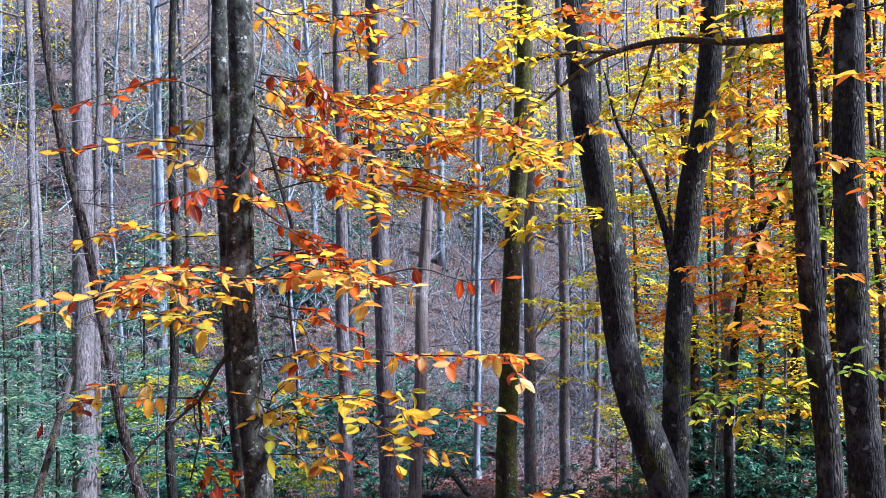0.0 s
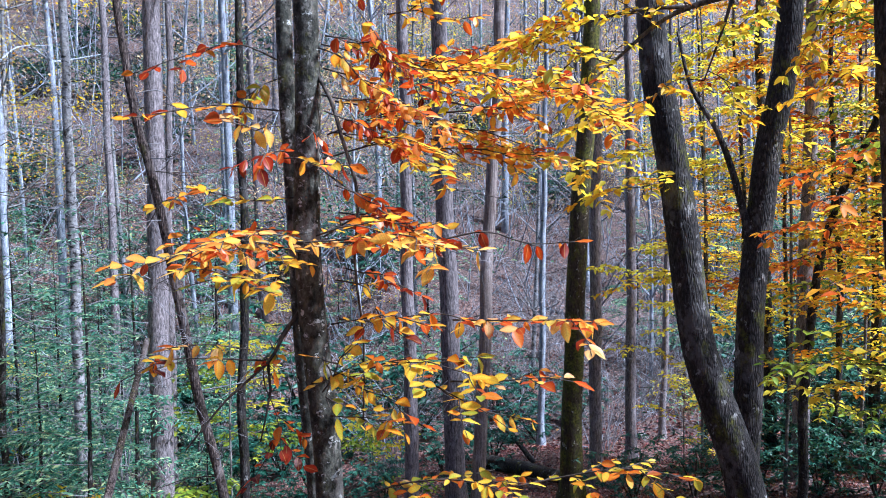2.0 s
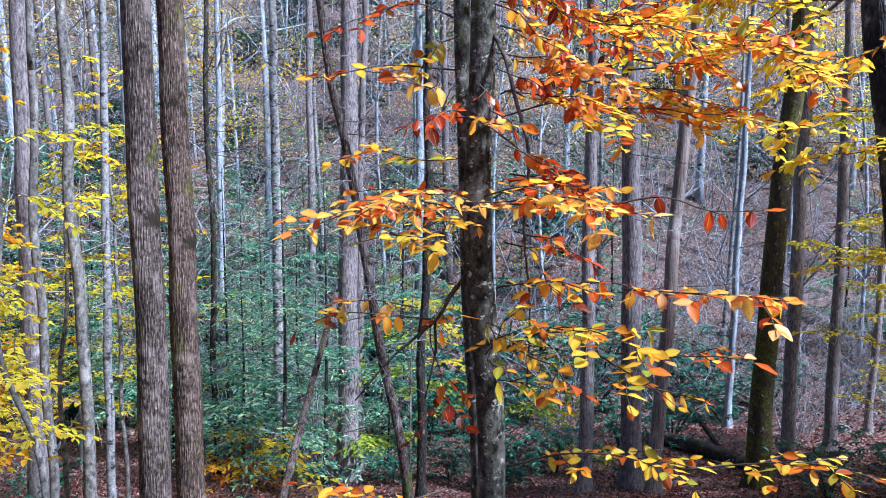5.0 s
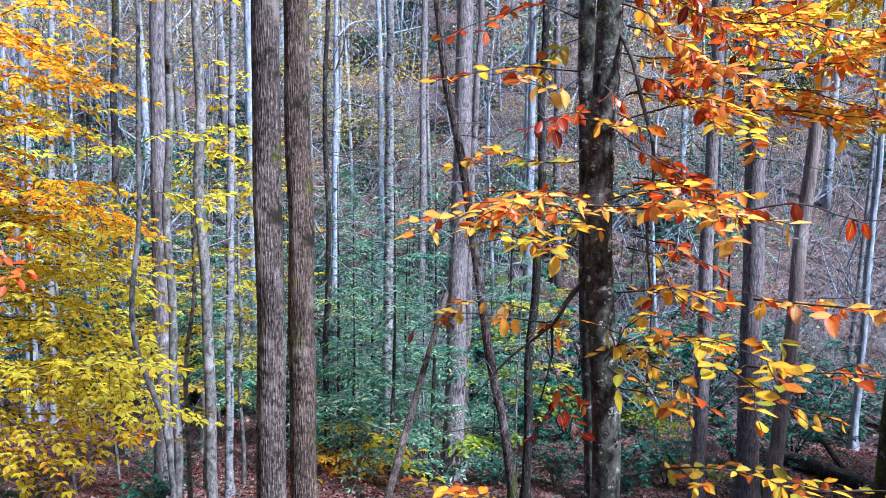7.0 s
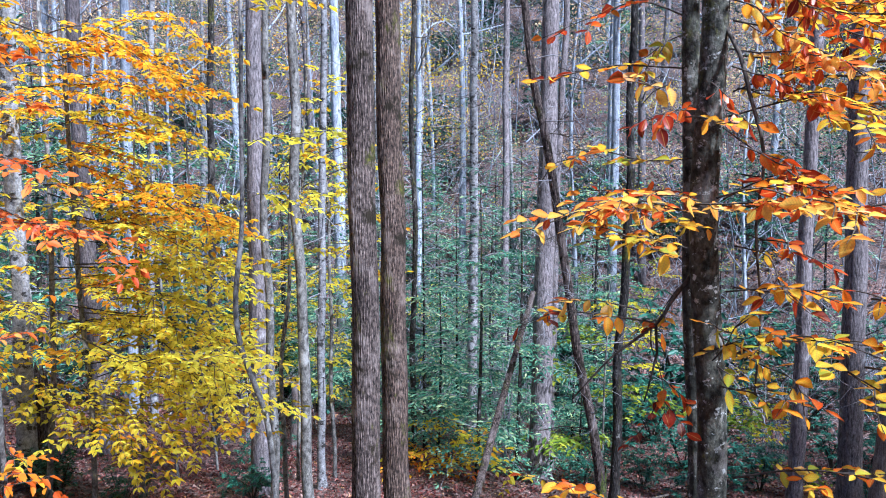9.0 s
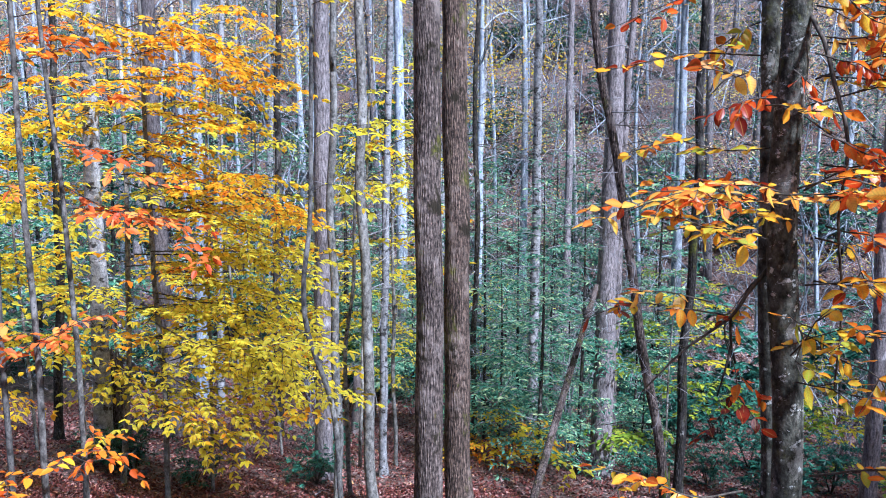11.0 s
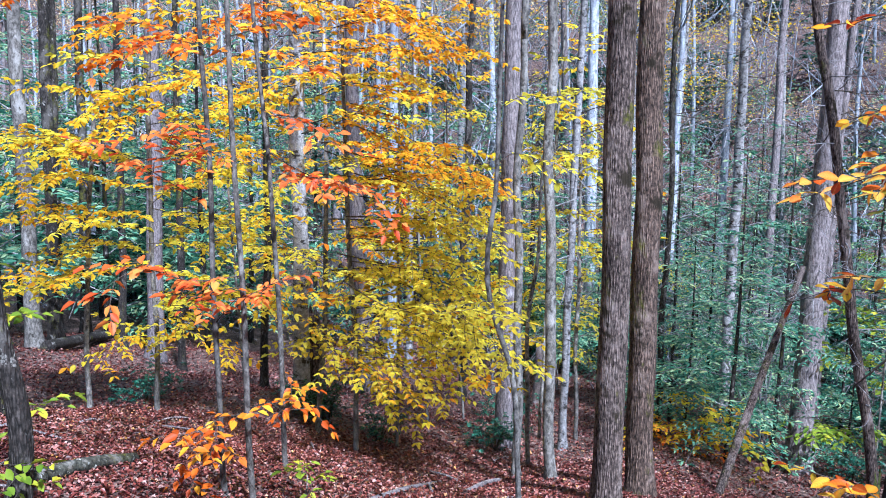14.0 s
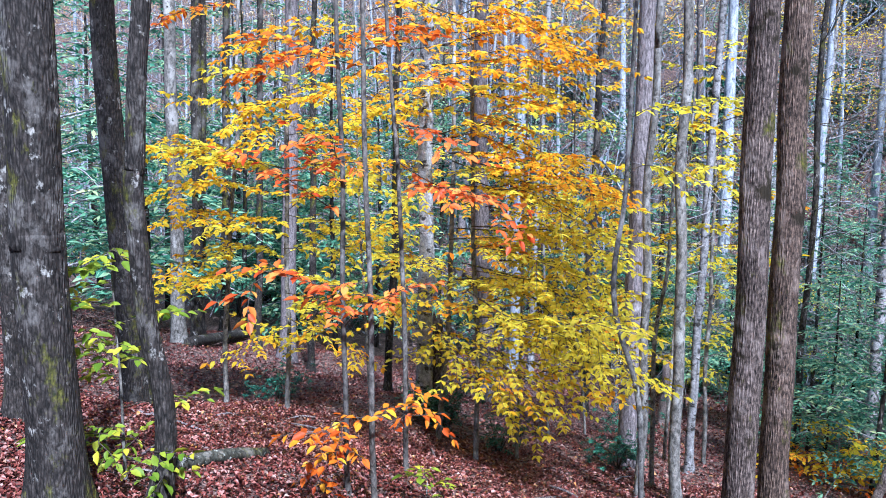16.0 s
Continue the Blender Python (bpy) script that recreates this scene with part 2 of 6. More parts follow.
def soil():
    m, nt, p = mat_base("leaf_mould_soil")
    cells = add(nt, "ShaderNodeTexVoronoi", Scale=24.0)
    nt.links.new(coords(nt, (1, 1, 1)), cells.inputs["Vector"])
    sep = nt.nodes.new("ShaderNodeSeparateColor")
    nt.links.new(cells.outputs["Color"], sep.inputs[0])
    leaf = ramp(nt, sep.outputs[0], [(0.0, (0.0203, 0.0125, 0.0125)), (0.4, (0.0690, 0.0372, 0.0325)), (0.75, (0.148, 0.090, 0.078)), (1.0, (0.268, 0.190, 0.166))])
    broad = noise_tex(nt, 0.35, (1, 1, 1), 5.0)
    col = mixed(nt, 0.6, leaf, ramp(nt, broad, [(0.35, (0.55, 0.55, 0.55)), (0.65, (1.2, 1.15, 1.15))]), "MULTIPLY")
    nt.links.new(col, p.inputs["Base Color"])
    p.inputs["Roughness"].default_value = 0.8
    b = add(nt, "ShaderNodeBump", Strength=0.7, Distance=0.04)
    nt.links.new(sep.outputs[1], b.inputs["Height"])
    nt.links.new(b.outputs[0], p.inputs["Normal"])
    return m


SOIL = soil()

# ---------------------------------------------------------------- mesh helpers


def mesh_of(name, verts, faces, material, smooth=False, places=None):
    """A mesh from an array of corners and arrays of faces, each array of one face size."""
    me = bpy.data.meshes.new(name)
    faces = [np.asarray(f, dtype=np.int32) for f in (faces if isinstance(faces, list) else [faces]) if len(f)]
    me.vertices.add(len(verts))
    me.vertices.foreach_set("co", np.asarray(verts, dtype=np.float32).ravel())
    loops = np.concatenate([f.ravel() for f in faces])
    sizes = np.concatenate([np.full(len(f), f.shape[1], dtype=np.int32) for f in faces])
    me.loops.add(len(loops))
    me.polygons.add(len(sizes))
    me.polygons.foreach_set("loop_start", np.concatenate([[0], np.cumsum(sizes)[:-1]]).astype(np.int32))
    me.loops.foreach_set("vertex_index", loops)
    if smooth:
        me.polygons.foreach_set("use_smooth", np.ones(len(sizes), dtype=bool))
    me.update(calc_edges=True)
    me.validate()
    me.materials.append(material)
    if places is not None:
        me.attributes.new("leaf_place", "FLOAT_VECTOR", "POINT").data.foreach_set("vector", np.asarray(places, dtype=np.float32).ravel())
    return me


def part(name, me, parent, label="", kind=""):
    ob = new(name, me)
    ob.parent = parent
    return tagged(ob, label=label, kind=kind)


def thing(name, at, label, category, group="", kind=""):
    ob = new(name)
    ob.empty_display_size = 0.2
    ob.location = at
    return tagged(ob, label, category, group, kind)


def unit(a):
    return a / np.maximum(np.linalg.norm(a, axis=-1, keepdims=True), 1e-9)


def resample(pts, step):
    """A smooth line through the points, in even steps."""
    p = np.array(pts, dtype=float)
    ext = np.vstack([2 * p[0] - p[1], p, 2 * p[-1] - p[-2]])
    out = []
    for i in range(1, len(ext) - 2):
        n = max(1, int(np.ceil(np.linalg.norm(ext[i + 1] - ext[i]) / step)))
        u = np.linspace(0, 1, n, endpoint=False)[:, None]
        a, b, c, d = ext[i - 1], ext[i], ext[i + 1], ext[i + 2]
        out.append(0.5 * ((2 * b) + (c - a) * u + (2 * a - 5 * b + 4 * c - d) * u**2 + (3 * b - a - 3 * c + d) * u**3))
    return np.vstack(out + [p[-1:]])


def tube(path, radii, sides=8, rough=0.0, ridges=0.0, seed=0, lobes=(5, 9)):
    """A closed tube along a path; rough and ridges shape its bark."""
    path, radii = np.asarray(path, float), np.asarray(radii, float)
    n = len(path)
    tan = unit(np.gradient(path, axis=0))
    ref = np.eye(3)[np.argmin(np.abs(tan.mean(axis=0)))]
    u = unit(np.cross(tan, ref))
    v = np.cross(tan, u)
    ang = np.linspace(0, 2 * np.pi, sides, endpoint=False)
    r = np.repeat(radii[:, None], sides, axis=1)
    if rough or ridges:
        k = np.random.default_rng(seed)
        run = np.concatenate([[0], np.cumsum(np.linalg.norm(np.diff(path, axis=0), axis=1))])[:, None]
        wob = np.zeros((n, sides))
        for j in range(5):
            wob += np.sin((j % 3 + 1) * ang[None] + k.uniform(0, 6.3) + run * k.uniform(0.6, 3.0)) * k.uniform(0.3, 1.0)
        r = r * (1 + rough * wob / 3)
        if ridges:
            rid = np.zeros((n, sides))
            for j in range(3):
                rid += np.abs(np.sin(k.integers(*lobes) * ang[None] + 0.7 * np.sin(run * k.uniform(2.0, 5.0) + k.uniform(0, 6)) + k.uniform(0, 6)))
            r = r * (1 + ridges * (rid / 3 - 0.6)) + ridges * radii[:, None] * k.normal(0, 0.18, (n, sides))
    ring = path[:, None] + r[..., None] * (np.cos(ang)[None, :, None] * u[:, None] + np.sin(ang)[None, :, None] * v[:, None])
    verts = np.vstack([ring.reshape(-1, 3), path[:1], path[-1:]])
    i, j = np.meshgrid(np.arange(n - 1), np.arange(sides), indexing="ij")
    j2 = (j + 1) % sides
    quads = np.stack([i * sides + j, i * sides + j2, (i + 1) * sides + j2, (i + 1) * sides + j], -1).reshape(-1, 4)
    k = np.arange(sides)
    caps = np.vstack([np.stack([(k + 1) % sides, k, np.full(sides, n * sides)], 1),
                      np.stack([(n - 1) * sides + k, (n - 1) * sides + (k + 1) % sides, np.full(sides, n * sides + 1)], 1)])
    return verts, quads, caps


def joined(tubes):
    """Many tubes as one set of corners and faces."""
    vs, qs, cs, at = [], [], [], 0
    for v, q, c in tubes:
        vs.append(v)
        qs.append(q + at)
        cs.append(c + at)
        at += len(v)
    return np.vstack(vs), [np.vstack(qs), np.vstack(cs)]


def leaf_faces(pos, way, up, size, wide=0.5, fold=0.22, curl=0.15):
    """Folded pointed leaves, four triangles each, at pos along way."""
    n = len(pos)
    way = unit(way)
    side = unit(np.cross(up, way))
    up = np.cross(way, side)
    s = np.broadcast_to(np.asarray(size, float).reshape(-1, 1), (n, 1))
    rows = []
    for along, out, lift in ((0, 0, 0), (0.33, 0.5, fold), (0.68, 0.42, fold * 0.8), (1, 0, -curl), (0.68, -0.42, fold * 0.8), (0.33, -0.5, fold)):
        rows.append(pos + s * (along * way + out * wide * side + (lift * abs(out) * wide * 2 - curl * along**2) * up))
    verts = np.stack(rows, 1).reshape(-1, 3)
    b = np.arange(n)[:, None] * 6
    return verts, np.vstack([b + [[0, 1, 2, 3]], b + [[0, 3, 4, 5]]])


def small_leaves(pos, way, up, size, wide=0.5, fold=0.2, curl=0.12):
    """Folded pointed leaves of two triangles, for crowns, needles and far foliage."""
    n = len(pos)
    way = unit(way)
    side = unit(np.cross(up, way))
    up = np.cross(way, side)
    s = np.broadcast_to(np.asarray(size, float).reshape(-1, 1), (n, 1))
    verts = np.stack([pos + s * (u * way + o * wide * side + l * up) for u, o, l in ((0, 0, 0), (0.45, 0.55, fold * wide), (1, 0, -curl), (0.45, -0.55, fold * wide))], 1).reshape(-1, 3)
    b = np.arange(n)[:, None] * 4
    return verts, np.vstack([b + [[0, 1, 2]], b + [[0, 2, 3]]])


def ground_z(x, y):
    """The slope that falls away from the path, the hollow, and the hillside across it."""
    x, y = np.asarray(x, float), np.asarray(y, float)
    near = 0.10 * np.clip(x, -80, 80) - 0.244 * np.clip(y, -60, 140)
    s = 0.9 * y - 0.42 * x
    t = np.minimum(s - 23.0, 125.0)
    hill = 0.85 * 3.0 * np.log1p(np.exp(np.clip(t / 3.0, -30, 60)))
    bumps = 0.10 * np.sin(0.9 * x + 1.3) * np.sin(0.8 * y + 0.4) + 0.05 * np.sin(2.3 * x + y) + 0.5 * np.sin(0.16 * x) * np.sin(0.13 * y) * np.clip((s - 26) / 20, 0, 1)
    return near + hill + bumps


def on_ground(x, y, sink=0.0):
    return (x, y, float(ground_z(x, y)) - sink)


# ---------------------------------------------------------------- ground
def build_ground():
    ringr = np.concatenate([np.linspace(0.3, 30, 110), np.geomspace(30.8, 3500, 70)])
    seg = 200
    a = np.linspace(0, 2 * np.pi, seg, endpoint=False)
    x, y = ringr[:, None] * np.cos(a), ringr[:, None] * np.sin(a)
    verts = np.stack([x, y, ground_z(x, y)], -1).reshape(-1, 3)
    verts = np.vstack([verts, [[0, 0, float(ground_z(0, 0))]]])
    i, j = np.meshgrid(np.arange(len(ringr) - 1), np.arange(seg), indexing="ij")
    j2 = (j + 1) % seg
    quads = np.stack([i * seg + j, (i + 1) * seg + j, (i + 1) * seg + j2, i * seg + j2], -1).reshape(-1, 4)
    k = np.arange(seg)
    tri = np.stack([k, (k + 1) % seg, np.full(seg, len(verts) - 1)], 1)
    ob = new("ground", mesh_of("ground", verts, [quads, tri], SOIL, True))
    tagged(ob, "sloping forest floor of red-brown leaf mould", "ground", kind="structure")


build_ground()

# ---------------------------------------------------------------- trees


def stem_path(pts, height, step):
    """Carries a stem's line down to the ground and up to its height."""
    p = [np.array(q, float) for q in pts]
    d = unit(p[0] - p[1])
    d = np.array([d[0] * 0.4, d[1] * 0.4, -1.0])
    base = p[0].copy()
    for _ in range(400):
        if base[2] <= float(ground_z(base[0], base[1])) - 0.12:
            break
        base += d * 0.05
    if np.linalg.norm(base - p[0]) > 0.3:
        p.insert(0, base)
    else:
        p[0] = base
    top = base[2] + height
    if top > p[-1][2] + 0.5:
        d = unit(p[-1] - p[-2])
        d = np.array([d[0] * 0.6, d[1] * 0.6, max(d[2], 0.5)])
        p.append(p[-1] + d * (top - p[-1][2]) / d[2])
    return resample(p, step), base


def crown_of(root, path, radii, base, material, spread, start, n_limbs, per_limb, leaf, seed, bark_m):
    """Limbs in the upper stem, each its own part, and one crown of leaves."""
    k = np.random.default_rng(seed)
    pos, way = [], []
    total = path[-1, 2] - base[2]
    for i in range(n_limbs):
        h = start + (0.97 - start) * (i + k.uniform(0, 0.8)) / n_limbs
        at = np.argmin(np.abs(path[:, 2] - base[2] - h * total))
        a = k.uniform(0, 6.28)
        long = spread * (1.15 - 0.7 * h) * k.uniform(0.7, 1.2)
        tip = path[at] + long * np.array([np.cos(a), np.sin(a), k.uniform(0.25, 0.9)])
        mid = (path[at] + tip) / 2 + long * 0.12 * k.normal(size=3)
        line = resample([path[at], mid, tip], long / 7) - base
        v, q, c = tube(line, np.linspace(max(radii[at] * 0.45, 0.015), 0.008, len(line)), 5)
        part("limb", mesh_of("limb", v, [q, c], bark_m, True), root)
        for _ in range(4):
            c0 = line[k.integers(len(line) // 3, len(line))]
            m = per_limb // 4
            pos.append(c0 + k.normal(size=(m, 3)) * [0.24 * spread, 0.24 * spread, 0.13 * spread])
            way.append(unit(k.normal(size=(m, 3)) * [1, 1, 0.5] - [0, 0, 0.2]))
    if pos:
        pos, way = np.vstack(pos), np.vstack(way)
        up = unit(k.normal(size=pos.shape) * 0.45 + [0, 0, 1])
        v, f = small_leaves(pos, way, up, leaf * k.uniform(0.7, 1.3, len(pos)))
        part("crown", mesh_of("crown", v, f, material), root, kind="stuff")


def tree(name, label, pts, wide, height, bark_m, leaf_m=None, category="tree", group="", step=0.3, sides=14, ridges=0.0, rough=0.05, taper=0.35,
         spread=3.0, start=0.6, n_limbs=7, per_limb=28, leaf=0.13, seed=1, flare=0.45, lobes=(5, 9)):
    path, base = stem_path(pts, height, step)
    h = path[:, 2] - base[2]
    ph = np.random.default_rng(seed).uniform(0, 6.28, 4)
    sway = min(0.2 * wide, 0.022, 0.0022 / wide) * np.clip(h / 0.6, 0, 1)
    path[:, 0] += sway * (np.sin(h * 1.7 + ph[0]) + 0.6 * np.sin(h * 3.9 + ph[1]))
    path[:, 1] += sway * (np.sin(h * 1.5 + ph[2]) + 0.6 * np.sin(h * 3.6 + ph[3]))
    radii = wide / 2 * (1 - (1 - taper) * np.clip(h / height, 0, 1) ** 1.2)
    root = thing(name, base, label, category, group)
    v, q, c = tube(path - base, radii, sides, rough, ridges, seed, lobes)
    # roots spread in uneven toes where the stem meets the ground
    above = np.maximum(path[:, 2] - ground_z(path[:, 0], path[:, 1]), -0.05)
    a = np.linspace(0, 2 * np.pi, sides, endpoint=False)
    toes = 1 + 0.45 * np.sin(3 * a + ph[0]) + 0.3 * np.sin(5 * a + ph[1])
    grow = flare * np.exp(-above / max(0.9 * wide, 0.04))[:, None] * toes[None]
    n = len(path) * sides
    ring, mid = v[:n].reshape(len(path), sides, 3), (path - base)[:, None]
    v[:n] = (mid + (ring - mid) * (1 + grow)[..., None]).reshape(-1, 3)
    part("trunk", mesh_of("trunk", v, [q, c], bark_m, True), root)
    if leaf_m:
        crown_of(root, path, radii, base, leaf_m, spread, start, n_limbs, per_limb, leaf, seed, bark_m)
    return root, path, radii, base


def branch(root, base, pts, r0, r1, bark_m, name="limb", sides=6, label=""):
    line = resample(pts, 0.12) - np.array(base)
    v, q, c = tube(line, np.linspace(r0, r1, len(line)), sides, 0.08, 0, len(line))
    return part(name, mesh_of(name, v, [q, c], bark_m, True), root, label)


def spray_parts(p0, p1, k, twig=0.13, reach=0.4, leaf=0.1, sag=0.06, flat=0.25, bare=0.1, fan=1.0, spacing=0.42):
    """A flat spray: a bowed branch, side twigs in turn left and right, and leaves along them."""
    p0, p1 = np.array(p0, float), np.array(p1, float)
    long = np.linalg.norm(p1 - p0)
    third = p0 + (p1 - p0) * 0.33 + [0, 0, sag * long * 0.8] + k.normal(size=3) * 0.045 * long
    mid = p0 + (p1 - p0) * 0.68 + [0, 0, sag * long * 0.9] + k.normal(size=3) * 0.045 * long
    line = resample([p0, third, mid, p1], max(0.06, long / 24))
    run = np.linspace(0, 1, len(line))
    tubes = [tube(line, np.linspace(0.0028 + 0.0026 * long, 0.0014, len(line)), 5)]
    ahead = unit(np.gradient(line, axis=0))
    pos, way = [], []
    n = max(3, int(long * (1 - bare) / twig))
    for i in range(n):
        u = bare + (1 - bare) * (i + k.uniform(0.1, 0.9)) / n
        at = min(int(u * (len(line) - 1)), len(line) - 1)
        out = unit(np.cross(ahead[at], [0, 0, 1])) * (1 if i % 2 else -1)
        ln = reach * fan * (0.35 + 0.9 * np.sin(np.pi * min(1, 0.25 + 0.72 * (1 - u)))) * k.uniform(0.5, 1.15)
        d = unit(0.75 * ahead[at] + out * k.uniform(0.6, 1.1) + k.normal(size=3) * flat * 0.5)
        tip = line[at] + d * ln - [0, 0, 0.08 * ln]
        tw = resample([line[at], (line[at] + tip) / 2 + k.normal(size=3) * 0.04 * ln, tip], max(0.05, ln / 4))
        tubes.append(tube(tw, np.linspace(0.003, 0.0012, len(tw)), 4))
        m = max(2, int(ln / (leaf * spacing)))
        for j in range(m):
            q = tw[min(int((j + 0.8) / m * (len(tw) - 1)), len(tw) - 1)]
            lat = unit(np.cross(d, [0, 0, 1])) * (1 if j % 2 else -1)
            w = unit(d * (0.5 if j < m - 1 else 1.2) + lat * (0.8 if j < m - 1 else 0.1) + k.normal(size=3) * flat + [0, 0, -0.15])
            pos.append(q)
            way.append(w)
    pos.append(line[-1])
    way.append(ahead[-1])
    return tubes, np.array(pos), np.array(way)


def bough(tubes, base, root):
    """A branch, and its thin side twigs."""
    v, q, c = tubes[0]
    br = part("branch", mesh_of("branch", v - np.array(base), [q, c], BARK_TWIG, True), root)
    v, f = joined(tubes[1:])
    part("twigwork", mesh_of("twigwork", v - np.array(base), f, BARK_TWIG, True), br, kind="stuff")
    return br


def spray(root, base, p0, p1, leaf_m, seed, leaf=0.1, droop=0.3, **more):
    """A spray as a branch of its own with its foliage."""
    k = np.random.default_rng(seed)
    tubes, pos, way = spray_parts(p0, p1, k, leaf=leaf, **more)
    br = bough(tubes, base, root)
    up = unit(k.normal(size=pos.shape) * droop + [0, 0, 1])
    v, f = leaf_faces(pos, way, up, leaf * k.uniform(0.65, 1.25, len(pos)), 0.52)
    part("foliage", mesh_of("foliage", v - np.array(base), f, leaf_m), br, kind="stuff")
    return br


# the grey beech beside the path, of two stems
near_beech, nb_path, nb_r, NB = tree("beech_tree", "grey lichen-spotted beech trunk beside rust and gold branches", [(-0.82, 3.36, 0.25), (-0.85, 3.35, 1.31), (-0.86, 3.35, 2.37)],
    0.132, 9.0, BARK_LICHEN, LEAF_RUST, step=0.06, sides=40, rough=0.06, ridges=0.02, spread=2.2, start=0.6, n_limbs=6, seed=3)
second, sb_path, sb_r, SB = tree("beech_tree", "slender dark beech stem close behind a grey trunk", [(-0.945, 3.56, 0.16), (-0.962, 3.55, 1.29), (-0.978, 3.54, 2.43)],
    0.096, 8.0, BARK_LICHEN, LEAF_RUST, step=0.08, sides=24, spread=1.8, start=0.6, n_limbs=5, seed=4)
# the pair of ridged trunks
tree("oak_tree", "tall straight trunk with ridged grey-brown bark, one of a pair", [(-4.15, 5.27, -1.11), (-4.16, 5.25, 1.00), (-4.18, 5.24, 3.00)], 0.245, 17.0, BARK_RIDGED, LEAF_GOLD,
    group="pair of ridged trunks", step=0.05, sides=110, ridges=0.04, lobes=(11, 17), rough=0.05, taper=0.6, seed=5, flare=0.25)
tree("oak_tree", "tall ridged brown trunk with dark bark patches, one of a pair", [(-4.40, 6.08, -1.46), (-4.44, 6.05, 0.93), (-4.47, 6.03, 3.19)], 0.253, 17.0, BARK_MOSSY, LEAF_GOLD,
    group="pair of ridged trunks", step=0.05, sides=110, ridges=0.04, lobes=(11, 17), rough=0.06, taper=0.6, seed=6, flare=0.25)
# trunks right of the beech
tree("maple_tree", "moss-covered straight trunk rising from the hollow", [(0.86, 11.29, -2.31), (0.91, 11.29, -0.46), (1.05, 11.27, 1.89), (1.21, 11.26, 4.11)], 0.310, 15.0, BARK_MOSS, LEAF_GOLD, sides=20, step=0.15, ridges=0.05, seed=7)
L1, L1p, L1r, L1b = tree("leaning_tree", "dark leaning trunk with a mossy foot", [(2.04, 7.11, -0.74), (1.71, 7.20, 0.29), (1.57, 7.23, 1.34), (1.43, 7.26, 2.40), (1.28, 7.29, 3.86)], 0.323, 14.0, BARK_DARK, LEAF_GOLD, step=0.08, sides=32, ridges=0.08, seed=8, start=0.62)
L2, L2p, L2r, L2b = tree("beech_tree", "dark grey trunk leaning beside a mossy one", [(2.23, 7.68, -0.93), (2.31, 7.66, 0.64), (2.44, 7.62, 2.03), (2.66, 7.54, 3.91)], 0.280, 14.0, BARK_DARK, LEAF_GOLD, step=0.1, sides=28, seed=9, start=0.62)
branch(L2, L2b, [(2.30, 7.61, 1.20), (2.15, 7.60, 1.81), (1.98, 7.60, 2.31), (1.74, 7.60, 2.73), (1.62, 7.63, 3.27)], 0.045, 0.012, BARK_DARK)
R1, R1p, R1r, R1b = tree("beech_tree", "smooth dark trunk with a long level limb", [(2.39, 4.84, -0.01), (2.32, 4.87, 1.33), (2.28, 4.90, 2.11), (2.24, 4.92, 3.10)], 0.165, 10.0, BARK_DARK, LEAF_GOLD, step=0.08, sides=28, seed=10, start=0.65, n_limbs=6)
branch(R1, R1b, [(2.23, 4.92, 2.88), (1.92, 5.05, 2.89), (1.50, 5.13, 2.93), (1.17, 5.17, 2.87), (0.94, 5.12, 2.75), (0.66, 5.06, 2.51), (0.45, 4.98, 2.32)], 0.028, 0.006, BARK_TWIG)
branch(R1, R1b, [(1.17, 5.17, 2.87), (0.87, 5.18, 2.87), (0.57, 5.17, 2.81), (0.30, 5.09, 2.71), (0.04, 5.00, 2.58)], 0.012, 0.004, BARK_TWIG)
branch(R1, R1b, [(1.43, 5.15, 2.92), (1.35, 5.13, 2.68), (1.25, 5.15, 2.40)], 0.012, 0.004, BARK_TWIG)
tree("oak_tree", "broad dark trunk in shade behind yellow foliage", [(3.33, 6.16, -0.46), (3.26, 6.19, 1.48), (3.25, 6.20, 3.48)], 0.265, 13.0, BARK_DARK, LEAF_GOLD, step=0.12, sides=28, seed=11, ridges=0.06)
tree("young_tree", "forked dark stem among yellow leaves", [(3.43, 9.39, -0.96), (3.51, 9.36, 0.42), (3.69, 9.29, 1.50), (4.08, 9.13, 2.43), (4.33, 9.01, 3.33)], 0.117, 9.0, BARK_DARK, LEAF_GOLD, step=0.15, sides=10, seed=12, start=0.7)
tree("maple_tree", "straight grey trunk among yellow foliage", [(4.07, 11.29, -1.72), (4.17, 11.25, 1.82), (4.24, 11.23, 5.04)], 0.227, 15.0, BARK_GREY, LEAF_GOLD, sides=12, seed=13)
tree("maple_tree", "slim dark trunk behind leaning trees", [(4.32, 13.32, -1.63), (4.21, 13.35, 2.84), (4.18, 13.36, 5.71)], 0.204, 15.0, BARK_DARK, LEAF_GOLD, sides=10, seed=14)
tree("maple_tree", "slim dark trunk in the shaded edge", [(5.62, 11.17, -1.14), (5.55, 11.20, 2.61), (5.57, 11.19, 5.00)], 0.137, 13.0, BARK_DARK, LEAF_GOLD, sides=10, seed=15)
tree("maple_tree", "slim dark trunk over green undergrowth", [(5.54, 12.31, -1.77), (5.57, 12.30, 1.82), (5.57, 12.30, 5.35)], 0.167, 14.0, BARK_DARK, LEAF_GOLD, sides=10, seed=16)
